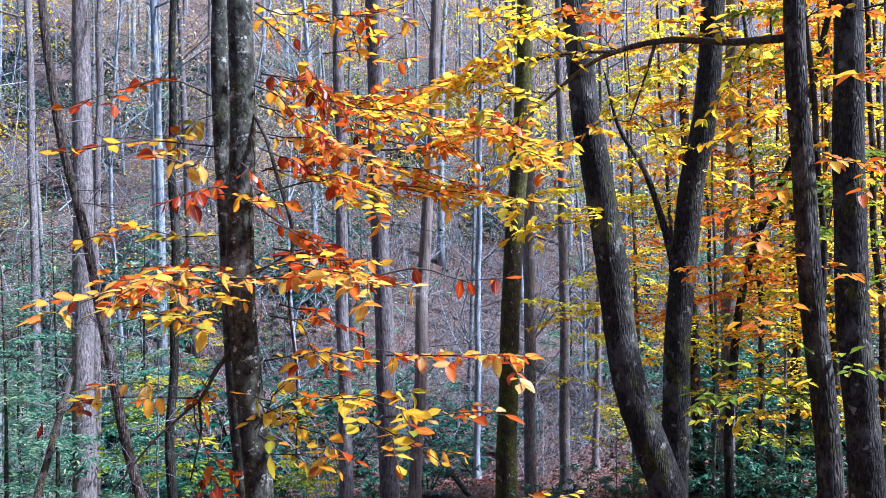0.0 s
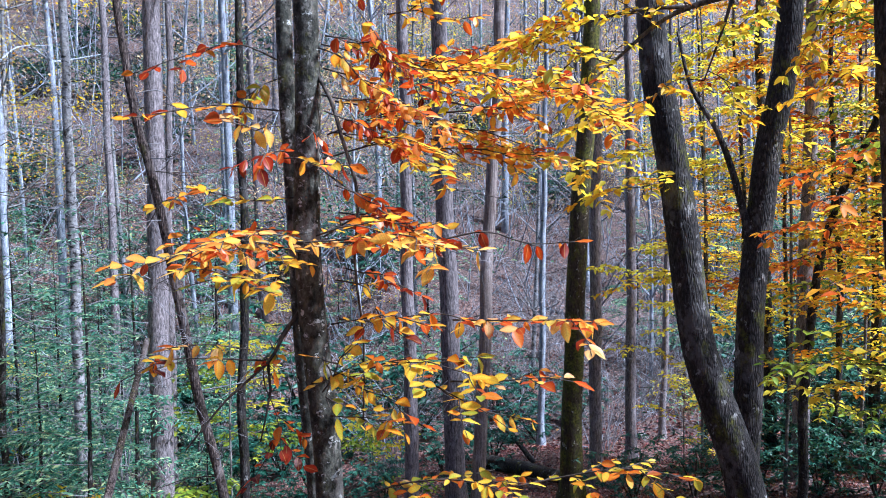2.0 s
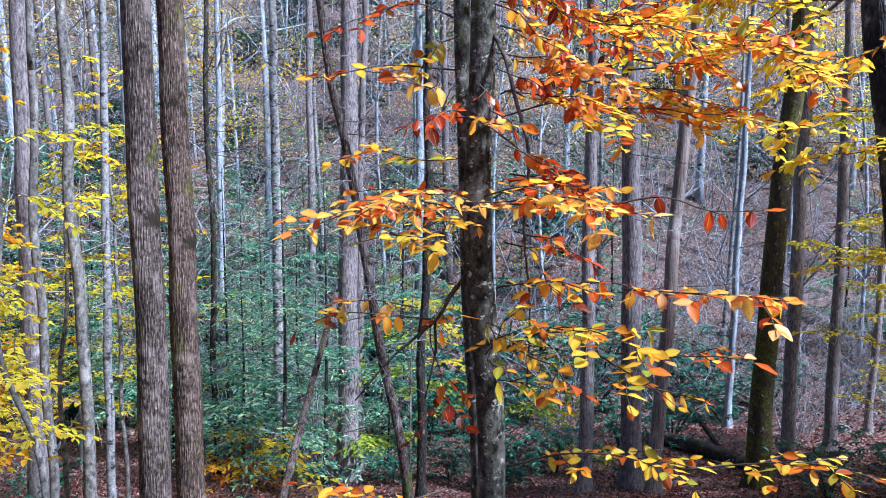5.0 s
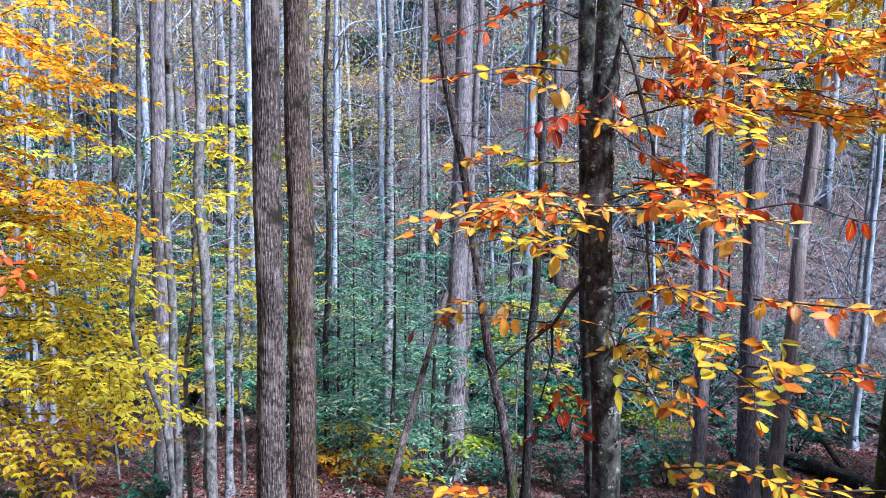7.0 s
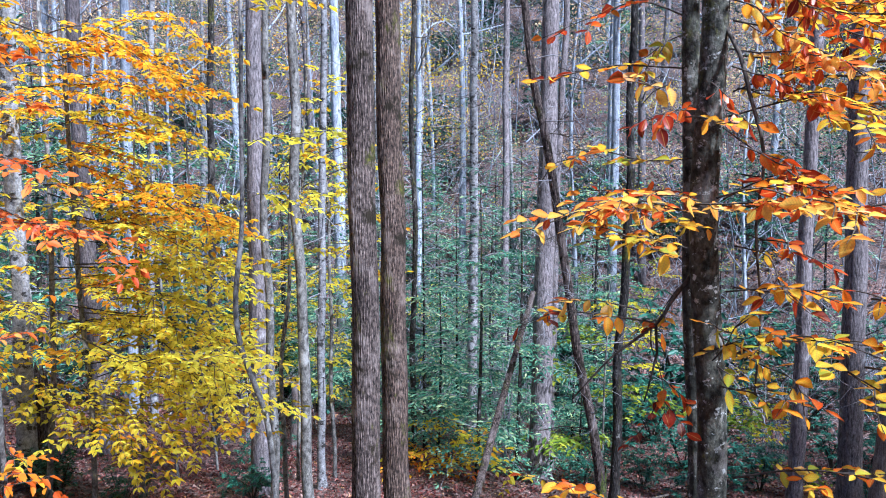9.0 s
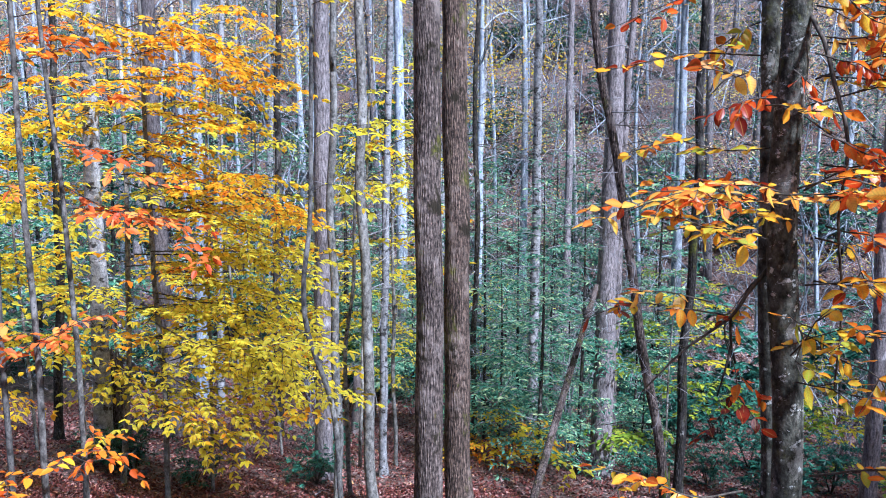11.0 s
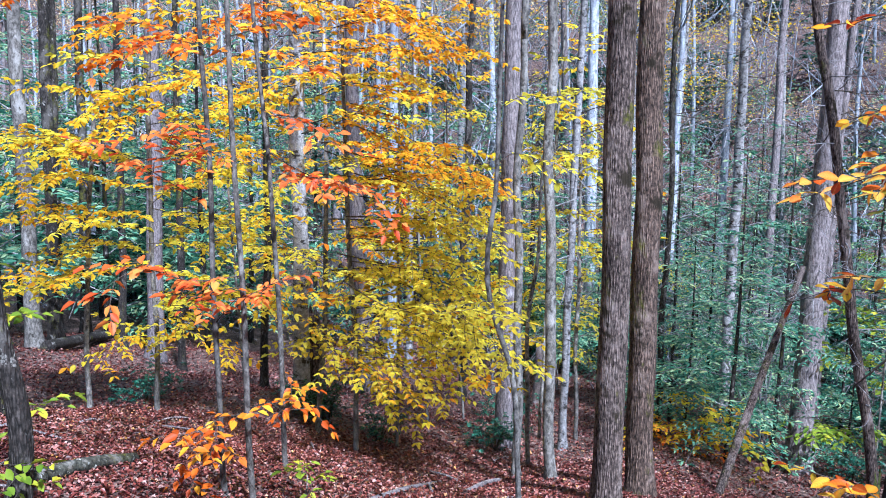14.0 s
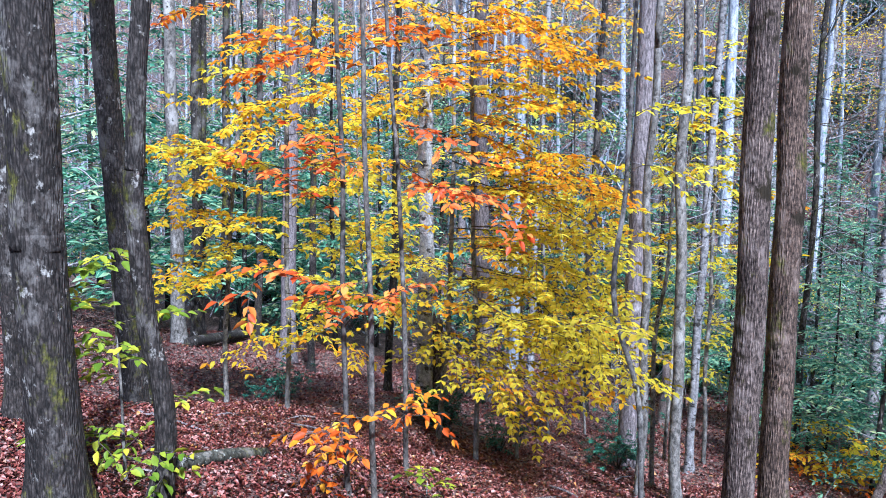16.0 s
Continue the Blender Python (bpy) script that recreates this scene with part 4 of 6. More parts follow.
# sprays of the beech, from the trunk outwards
for p0, p1, kd, sd, kw in (
    ((-0.87, 3.29, 1.43), (-1.20, 2.52, 1.44), "blush", 101, dict(reach=0.22, twig=0.075)),
    ((-0.89, 3.29, 1.50), (-1.19, 2.86, 1.46), "rust", 102, dict(reach=0.22, twig=0.08)),
    ((-0.87, 3.19, 1.39), (-0.98, 2.62, 1.38), "gold", 103, dict(reach=0.2, twig=0.07)),
    ((-0.79, 3.21, 1.47), (-0.23, 2.71, 1.47), "blush", 104, dict(reach=0.2, twig=0.055)),
    ((-0.77, 3.22, 1.50), (-0.28, 2.90, 1.49), "rust", 105, dict(reach=0.16, twig=0.07)),
    ((-0.29, 3.00, 1.48), (0.24, 3.01, 1.47), "red", 106, dict(reach=0.1, twig=0.12, hang=0.5)),
    ((-0.77, 3.32, 1.93), (-0.41, 3.39, 2.00), "rust", 107, dict(reach=0.2, twig=0.1, bare=0.3)),
    ((-0.79, 3.32, 1.83), (-0.18, 3.11, 1.72), "gold", 108, dict(reach=0.24, twig=0.1, bare=0.2)),
    ((-0.80, 3.42, 2.23), (-0.26, 3.31, 1.94), "blush", 109, dict(reach=0.26, twig=0.08, hang=0.35)),
    ((-0.79, 3.42, 2.37), (-0.35, 3.50, 2.13), "red", 110, dict(reach=0.26, twig=0.08, hang=0.5)),
    ((-0.55, 3.67, 2.30), (0.13, 3.52, 1.98), "amber", 111, dict(reach=0.3, twig=0.08)),
    ((-0.29, 3.71, 2.11), (0.52, 3.59, 1.96), "rust", 112, dict(reach=0.26, twig=0.06)),
    ((-0.29, 3.71, 2.06), (0.46, 3.49, 1.99), "gold", 113, dict(reach=0.26, twig=0.06)),
    ((-0.90, 3.80, 2.42), (-0.27, 4.01, 2.35), "amber", 132, dict(reach=0.3, twig=0.07, hang=0.3)),
    ((-0.76, 3.94, 2.47), (0.00, 4.02, 2.20), "gold", 133, dict(reach=0.3, twig=0.08)),
    ((-0.82, 3.72, 2.13), (-0.28, 3.61, 1.84), "gold", 134, dict(reach=0.28, twig=0.08)),
    ((-0.53, 3.88, 2.04), (0.28, 3.71, 1.83), "gold", 135, dict(reach=0.3, twig=0.08)),
    ((-0.49, 3.99, 2.27), (-0.05, 4.02, 2.45), "rust", 136, dict(reach=0.26, twig=0.09)),
    ((-0.39, 3.90, 1.96), (0.06, 3.62, 1.79), "amber", 137, dict(reach=0.24, twig=0.09)),
    ((-0.74, 3.33, 1.14), (-0.12, 3.12, 1.13), "rust", 114, dict(reach=0.2, twig=0.12, bare=0.3, hang=0.4)),
    ((-0.24, 3.21, 1.15), (0.33, 3.01, 1.16), "blush", 115, dict(reach=0.2, twig=0.07)),
    ((-0.74, 3.22, 0.87), (-0.11, 2.82, 0.99), "gold", 116, dict(reach=0.26, twig=0.08)),
    ((-0.24, 3.01, 0.94), (0.22, 2.91, 0.96), "blush", 117, dict(reach=0.16, twig=0.1)),
    ((-0.66, 3.04, 0.45), (0.05, 2.82, 0.61), "gold", 118, dict(leaf=0.054, reach=0.22, twig=0.11, bare=0.25)),
    ((-0.00, 2.92, 0.56), (0.58, 2.76, 0.66), "gold", 119, dict(leaf=0.054, reach=0.2, twig=0.09)),
    ((-0.92, 3.38, 1.17), (-1.06, 3.24, 0.95), "rust", 120, dict(reach=0.12, twig=0.2, bare=0.7)),
    ((-1.05, 3.24, 0.98), (-1.47, 2.83, 0.98), "rust", 121, dict(reach=0.18, twig=0.15, bare=0.2)),
    ((-1.10, 3.22, 1.03), (-1.32, 2.91, 1.09), "blush", 122, dict(reach=0.14, twig=0.13, bare=0.2)),
    ((-1.05, 3.24, 0.95), (-0.96, 3.16, 0.62), "red", 123, dict(reach=0.22, twig=0.12, bare=0.55)),
    ((-0.93, 3.38, 1.67), (-1.34, 2.90, 1.63), "gold", 124, dict(reach=0.18, twig=0.12, bare=0.15)),
    ((-1.02, 3.56, 2.07), (-1.54, 3.13, 2.00), "rust", 125, dict(reach=0.14, twig=0.25, bare=0.2)),
    ((-1.02, 3.56, 2.29), (-1.57, 3.23, 2.20), "red", 126, dict(reach=0.16, twig=0.15, bare=0.2)),
    ((-1.03, 3.56, 2.22), (-1.16, 3.41, 2.05), "gold", 127, dict(reach=0.22, twig=0.1, hang=0.4)),
    ((-0.92, 3.38, 1.88), (-1.06, 3.13, 1.82), "red", 128, dict(reach=0.16, twig=0.12, hang=0.6)),
    ((-0.76, 3.22, 0.75), (-0.51, 3.07, 0.76), "gold", 129, dict(reach=0.18, twig=0.14)),
    ((-0.73, 3.33, 1.60), (-0.42, 3.19, 1.55), "red", 130, dict(reach=0.18, twig=0.13, hang=0.5)),
    ((-0.71, 3.34, 1.36), (-0.44, 3.18, 1.28), "red", 131, dict(reach=0.14, twig=0.14, hang=0.5)),
    ((-0.79, 3.31, 2.61), (-0.54, 3.38, 2.33), "rust", 150, dict(reach=0.2, twig=0.1, hang=0.35)),
    ((-0.79, 3.35, 2.66), (-0.36, 3.56, 2.55), "amber", 151, dict(reach=0.24, twig=0.1)),
    ((-0.60, 3.51, 2.62), (-0.14, 3.65, 2.66), "rust", 152, dict(reach=0.22, twig=0.1)),
    ((-0.55, 3.65, 2.51), (-0.20, 3.79, 2.50), "amber", 153, dict(reach=0.2, twig=0.09)),
    ((-0.80, 3.33, 2.30), (-0.51, 3.33, 2.09), "rust", 154, dict(reach=0.2, twig=0.1, hang=0.45)),
    ((-0.72, 3.55, 2.37), (-0.35, 3.73, 2.26), "amber", 155, dict(reach=0.24, twig=0.09)),
    ((-0.79, 3.32, 2.10), (-0.42, 3.35, 2.03), "blush", 156, dict(reach=0.2, twig=0.1, hang=0.3)),
    ((-0.75, 3.30, 1.94), (-0.33, 3.38, 1.83), "gold", 157, dict(reach=0.24, twig=0.1)),
    ((-0.33, 3.67, 1.89), (0.26, 3.68, 1.88), "gold", 158, dict(reach=0.22, twig=0.1)),
    ((-0.28, 3.77, 1.98), (0.19, 3.79, 1.85), "blush", 159, dict(reach=0.2, twig=0.1)),
    ((-0.80, 3.30, 1.79), (-0.50, 3.26, 1.60), "rust", 160, dict(reach=0.18, twig=0.14, hang=0.4)),
    ((-0.72, 3.21, 1.32), (-0.43, 3.13, 1.09), "rust", 161, dict(reach=0.16, twig=0.14, hang=0.4)),
    ((-0.74, 3.18, 1.14), (-0.33, 3.05, 1.15), "amber", 162, dict(reach=0.2, twig=0.12)),
    ((-0.65, 3.06, 0.93), (-0.40, 2.86, 0.78), "amber", 163, dict(reach=0.18, twig=0.16, hang=0.3)),
    ((-0.33, 3.01, 0.94), (-0.02, 2.89, 0.79), "gold", 164, dict(reach=0.2, twig=0.12)),
    ((-0.84, 2.94, 1.49), (-0.40, 2.82, 1.47), "blush", 170, dict(reach=0.16, twig=0.07)),
    ((-0.80, 2.95, 1.50), (-1.06, 2.55, 1.47), "blush", 171, dict(reach=0.16, twig=0.08)),
    ((-0.74, 2.97, 1.51), (-0.24, 2.94, 1.48), "rust", 172, dict(reach=0.14, twig=0.09)),
    ((-0.73, 3.02, 1.01), (-0.64, 2.80, 0.85), "gold", 173, dict(reach=0.14, twig=0.08, hang=0.3)),
    ((-0.74, 3.00, 0.90), (-0.59, 2.86, 1.11), "gold", 174, dict(reach=0.12, twig=0.1)),
    ((-0.81, 3.14, 1.95), (-0.73, 3.06, 1.81), "red", 175, dict(reach=0.12, twig=0.08, hang=0.7)),
    ((-0.90, 3.12, 1.82), (-0.69, 2.97, 1.79), "amber", 176, dict(reach=0.12, twig=0.09)),
    ((-0.76, 3.24, 2.02), (-0.42, 3.21, 1.85), "red", 177, dict(reach=0.2, twig=0.1, hang=0.6)),
    ((-0.71, 3.18, 1.71), (-0.44, 3.12, 1.56), "red", 178, dict(reach=0.18, twig=0.1, hang=0.6)),
    ((-0.98, 3.09, 1.92), (-1.06, 2.85, 1.95), "blush", 179, dict(reach=0.12, twig=0.12)),
    ((-0.84, 2.82, 0.42), (-1.14, 2.33, 0.48), "amber", 181, dict(leaf=0.06, reach=0.16, twig=0.09)),
):
    hero_spray(near_beech, NB, p0, p1, kd, sd, **kw)
branch(near_beech, NB, [(-0.83, 3.36, 2.22), (-0.74, 3.28, 2.07), (-0.69, 3.24, 1.91), (-0.63, 3.25, 1.67), (-0.65, 3.25, 1.39), (-0.62, 3.25, 1.06), (-0.64, 3.30, 0.71)], 0.009, 0.004, BARK_TWIG)
branch(near_beech, NB, [(-0.92, 3.38, 1.18), (-0.99, 3.31, 1.06), (-1.03, 3.24, 0.97), (-1.19, 3.18, 0.83), (-1.35, 3.12, 0.63)], 0.010, 0.003, BARK_TWIG)
branch(near_beech, NB, [(-1.03, 3.24, 0.97), (-1.01, 3.20, 0.86), (-1.04, 3.14, 0.66)], 0.007, 0.003, BARK_TWIG)

# yellow sprays along the level limb and the leaning trees
for i, (p0, p1) in enumerate((
    ((1.21, 5.16, 2.87), (0.55, 4.97, 2.95)), ((0.94, 5.12, 2.75), (0.41, 4.98, 3.06)), ((0.66, 5.06, 2.51), (0.07, 4.90, 2.62)), ((0.57, 5.17, 2.81), (0.00, 5.00, 2.58)),
    ((0.82, 5.13, 2.65), (0.36, 4.99, 2.23)), ((1.25, 5.15, 2.40), (0.77, 5.04, 2.23)), ((1.27, 5.14, 2.46), (1.48, 4.98, 2.10)), ((1.17, 5.17, 2.84), (0.87, 5.13, 3.13)),
    ((1.69, 5.13, 2.92), (1.26, 4.94, 2.57)), ((1.92, 5.05, 2.89), (1.53, 4.97, 3.07)), ((0.45, 4.98, 2.32), (0.03, 4.90, 2.30)), ((0.71, 5.35, 3.17), (1.12, 5.08, 3.15)),
    ((2.04, 5.00, 2.89), (1.75, 4.90, 2.48)), ((2.22, 4.92, 2.48), (1.68, 4.71, 2.21)),
    ((0.81, 4.99, 2.80), (0.07, 5.00, 2.58)), ((0.44, 4.96, 2.69), (-0.44, 4.89, 2.52)), ((0.74, 5.05, 2.58), (-0.04, 4.95, 2.33)), ((0.36, 4.92, 2.39), (-0.42, 4.83, 2.28)), ((0.55, 4.99, 2.48), (0.42, 4.86, 2.07)),
    ((0.85, 5.09, 2.27), (0.36, 4.96, 2.08)), ((0.90, 5.21, 1.98), (0.43, 5.08, 1.83)), ((0.82, 5.06, 2.97), (0.44, 4.96, 3.11)), ((0.67, 5.05, 3.08), (0.18, 5.00, 2.60)), ((0.99, 5.31, 1.76), (0.55, 5.17, 1.67)),
)):
    spray(R1, R1b, p0, p1, (LEAF_GOLD, LEAF_AMBER, LEAF_GOLD, LEAF_RUST)[i % 4] if i < 14 else LEAF_GOLD, 200 + i, leaf=0.078, reach=0.3, twig=0.085, droop=0.4)
for i, (p0, p1, lm) in enumerate((
    ((2.27, 4.90, 1.94), (1.67, 4.71, 1.76), LEAF_RUST), ((2.29, 4.89, 1.69), (1.76, 4.68, 1.62), LEAF_RUST), ((2.31, 4.88, 2.18), (2.46, 4.35, 1.89), LEAF_RUST), ((2.30, 4.89, 1.40), (2.43, 4.37, 1.29), LEAF_RUST),
    ((2.32, 4.87, 1.19), (1.82, 4.76, 1.10), LEAF_RUST), ((2.33, 4.87, 0.90), (1.76, 4.89, 0.84), LEAF_LIME), ((2.35, 4.86, 0.83), (2.50, 4.44, 0.83), LEAF_LIME), ((2.28, 4.89, 2.54), (2.52, 4.43, 2.57), LEAF_RUST),
    ((2.26, 4.91, 2.97), (2.43, 4.37, 2.88), LEAF_RUST), ((2.35, 4.86, 0.66), (1.82, 4.87, 0.63), LEAF_GOLD),
)):
    spray(R1, R1b, p0, p1, lm, 230 + i, leaf=0.095, reach=0.3, twig=0.13)
for i, (p0, p1) in enumerate((((1.49, 7.25, 1.97), (0.74, 6.96, 1.71)), ((2.51, 7.60, 2.47), (1.77, 7.39, 2.35)), ((2.46, 7.61, 2.31), (2.63, 7.13, 2.10)), ((1.58, 7.23, 1.60), (1.16, 7.00, 1.96)))):
    spray(L2 if i in (1, 2) else L1, L2b if i in (1, 2) else L1b, p0, p1, LEAF_GOLD, 250 + i, leaf=0.09, reach=0.3)


# ---------------------------------------------------------------- saplings with layered gold foliage
def sapling(label, pts, wide, height, sprays, leaf_m, seed, leaf=0.1, category="sapling", bark_m=None, **more):
    k = np.random.default_rng(seed)
    root, path, radii, base = tree("beech_sapling", label, pts, wide, height, bark_m or BARK_SAPLING, None, category, step=0.12, sides=14, rough=0.08, taper=0.4, seed=seed, flare=0.2, group="saplings")
    for i in range(sprays):
        u = (i + k.uniform(0, 1)) / sprays
        h = (more.get("low", 0.25) + (1.0 - more.get("low", 0.25)) * u) * height
        at = int(np.argmin(np.abs(path[:, 2] - base[2] - h)))
        a = k.uniform(*more.get("turn", (0, 6.28)))
        ln = more.get("out", 1.6) * (1.1 - 0.6 * u) * k.uniform(0.6, 1.15)
        tip = path[at] + [ln * np.cos(a), ln * np.sin(a), ln * k.uniform(-0.12, 0.28)]
        spray(root, base, path[at], tip, leaf_m[int(k.integers(len(leaf_m)))], seed * 50 + i, leaf=leaf, reach=more.get("reach", 0.42), twig=0.12)
    return root, path, base


GOLDS = (LEAF_GOLD, LEAF_GOLD, LEAF_LEMON)
S1, S1p, S1b = sapling("thin pale sapling with coral and gold leaves", [(-5.28, 2.28, -1.10), (-5.29, 2.25, 0.09), (-5.30, 2.23, 1.11), (-5.31, 2.20, 2.43)], 0.043, 6.5, 0, GOLDS, 61, bark_m=BARK_STEM)
S2, S2p, S2b = sapling("thin pale crooked sapling with coral leaves", [(-5.02, 2.38, -1.02), (-5.03, 2.34, 0.13), (-5.05, 2.30, 1.24), (-5.06, 2.29, 2.40)], 0.045, 6.5, 0, GOLDS, 62, bark_m=BARK_STEM)
S3, S3p, S3b = sapling("thin forked sapling with gold foliage", [(-5.98, 3.13, -1.29), (-5.99, 3.11, 0.01), (-6.02, 3.06, 1.27), (-6.06, 2.97, 2.36)], 0.048, 6.5, 0, GOLDS, 63, bark_m=BARK_STEM)
for i, (rt, p0, p1, lm, lf) in enumerate((
    (S1, (-5.30, 2.23, 1.07), (-4.95, 1.42, 1.51), LEAF_PINK, 0.085), (S1, (-5.30, 2.24, 1.31), (-5.03, 1.83, 1.54), LEAF_PINK, 0.085), (S2, (-5.05, 2.31, 1.47), (-4.85, 1.73, 1.57), LEAF_PINK, 0.085),
    (S2, (-5.04, 2.32, 0.62), (-4.78, 1.29, 0.63), LEAF_PINK, 0.09), (S2, (-5.04, 2.34, 0.54), (-4.82, 1.83, 0.48), LEAF_PINK, 0.09), (S1, (-5.29, 2.25, 0.26), (-4.75, 2.47, 0.65), LEAF_PINK, 0.085),
    (S2, (-5.03, 2.36, -0.36), (-4.75, 1.71, -0.33), LEAF_RUST, 0.09), (S2, (-5.02, 2.36, -0.32), (-4.50, 2.50, -0.21), LEAF_RUST, 0.09), (S1, (-5.28, 2.27, -0.51), (-5.00, 1.91, -0.78), LEAF_RUST, 0.085),
    (S3, (-6.02, 3.06, 1.27), (-5.15, 3.36, 1.17), LEAF_PINK, 0.09), (S3, (-6.04, 3.02, 1.73), (-5.33, 3.27, 1.51), LEAF_PINK, 0.09), (S3, (-6.05, 3.01, 2.23), (-5.46, 3.24, 2.07), LEAF_RUST, 0.09),
    (S1, (-5.31, 2.21, 2.15), (-5.14, 1.47, 2.24), LEAF_RUST, 0.085), (S2, (-5.06, 2.29, 2.21), (-4.59, 2.56, 2.29), LEAF_RUST, 0.085), (S2, (-5.06, 2.29, 2.10), (-4.96, 1.71, 2.11), LEAF_RUST, 0.085),
    (S3, (-6.03, 3.04, 1.45), (-5.00, 3.58, 0.87), LEAF_PINK, 0.09), (S3, (-5.98, 3.13, -0.39), (-5.55, 3.09, -0.66), LEAF_RUST, 0.085),
)):
    spray(rt, rt.location, p0, p1, lm, 300 + i, leaf=lf, reach=0.3, twig=0.09)
# the great fan of gold sprays that reaches out over the slope
S4, S4p, S4b = sapling("gold-leaved sapling spreading wide level sprays", [(-6.84, 4.43, -1.82), (-6.85, 4.41, -0.57), (-6.88, 4.36, 1.21), (-6.92, 4.31, 2.78)], 0.058, 7.0, 0, GOLDS, 64)
S5, S5p, S5b = sapling("gold-leaved sapling spreading wide level sprays", [(-8.10, 4.67, -2.17), (-8.03, 4.79, -0.19), (-8.03, 4.78, 1.81)], 0.067, 7.5, 0, GOLDS, 65)
for i, (p0, p1, lm) in enumerate((
    ((-7.29, 4.07, 2.41), (-5.69, 4.96, 2.35), LEAF_AMBER), ((-7.40, 3.87, 2.57), (-6.08, 4.80, 2.68), LEAF_AMBER), ((-7.18, 4.27, 2.75), (-6.05, 4.84, 2.58), LEAF_AMBER), ((-7.32, 3.58, 2.21), (-5.98, 4.27, 2.22), LEAF_AMBER),
    ((-7.18, 4.27, 1.67), (-5.98, 4.77, 1.99), LEAF_AMBER), ((-7.29, 4.07, 1.61), (-5.81, 4.81, 1.52), LEAF_AMBER), ((-7.00, 4.17, 1.44), (-5.21, 4.89, 1.05), LEAF_LEMON), ((-6.94, 4.27, 1.27), (-5.41, 4.96, 1.17), LEAF_AMBER),
    ((-7.06, 4.07, 1.21), (-5.65, 4.70, 1.00), LEAF_GOLD), ((-7.14, 4.32, 0.73), (-5.47, 5.19, 0.51), LEAF_LEMON), ((-7.18, 4.27, 0.61), (-5.73, 4.91, 0.61), LEAF_LEMON), ((-6.94, 4.27, 0.39), (-5.24, 5.15, -0.10), LEAF_LEMON),
    ((-7.14, 4.32, 0.18), (-5.64, 5.30, 0.03), LEAF_LEMON), ((-6.88, 4.37, -0.08), (-5.04, 5.34, -0.58), LEAF_LEMON), ((-6.88, 4.37, -0.20), (-5.63, 5.02, -0.50), LEAF_LEMON), ((-6.91, 4.32, -0.33), (-5.78, 4.85, -0.34), LEAF_LEMON),
    ((-6.91, 4.32, -0.57), (-5.85, 4.77, -0.86), LEAF_LEMON), ((-6.94, 4.27, -0.69), (-6.20, 4.48, -1.02), LEAF_LEMON), ((-6.88, 4.37, -0.82), (-6.14, 4.73, -1.29), LEAF_LEMON), ((-7.11, 4.38, -0.00), (-6.13, 4.41, 0.27), LEAF_LEMON),
    ((-7.32, 4.79, 0.94), (-6.41, 5.03, 0.76), LEAF_LEMON), ((-7.25, 4.90, 0.05), (-6.29, 5.18, 0.05), LEAF_LEMON), ((-7.31, 4.80, -0.47), (-6.11, 5.68, -0.59), LEAF_LEMON), ((-7.35, 4.37, 1.97), (-6.63, 4.74, 1.79), LEAF_AMBER),
    ((-7.35, 4.37, 0.95), (-6.48, 4.93, 1.22), LEAF_AMBER), ((-7.19, 4.63, 0.46), (-5.95, 5.27, 0.27), LEAF_LEMON), ((-7.76, 4.04, 0.43), (-6.82, 4.47, -0.08), LEAF_LEMON), ((-7.88, 4.24, -0.51), (-6.98, 4.58, -0.88), LEAF_GOLD),
)):
    spray(S4 if i % 2 else S5, (S4 if i % 2 else S5).location, p0, p1, lm, 340 + i, leaf=0.075, reach=0.5, twig=0.1, droop=0.22, spacing=0.42, flat=0.18)
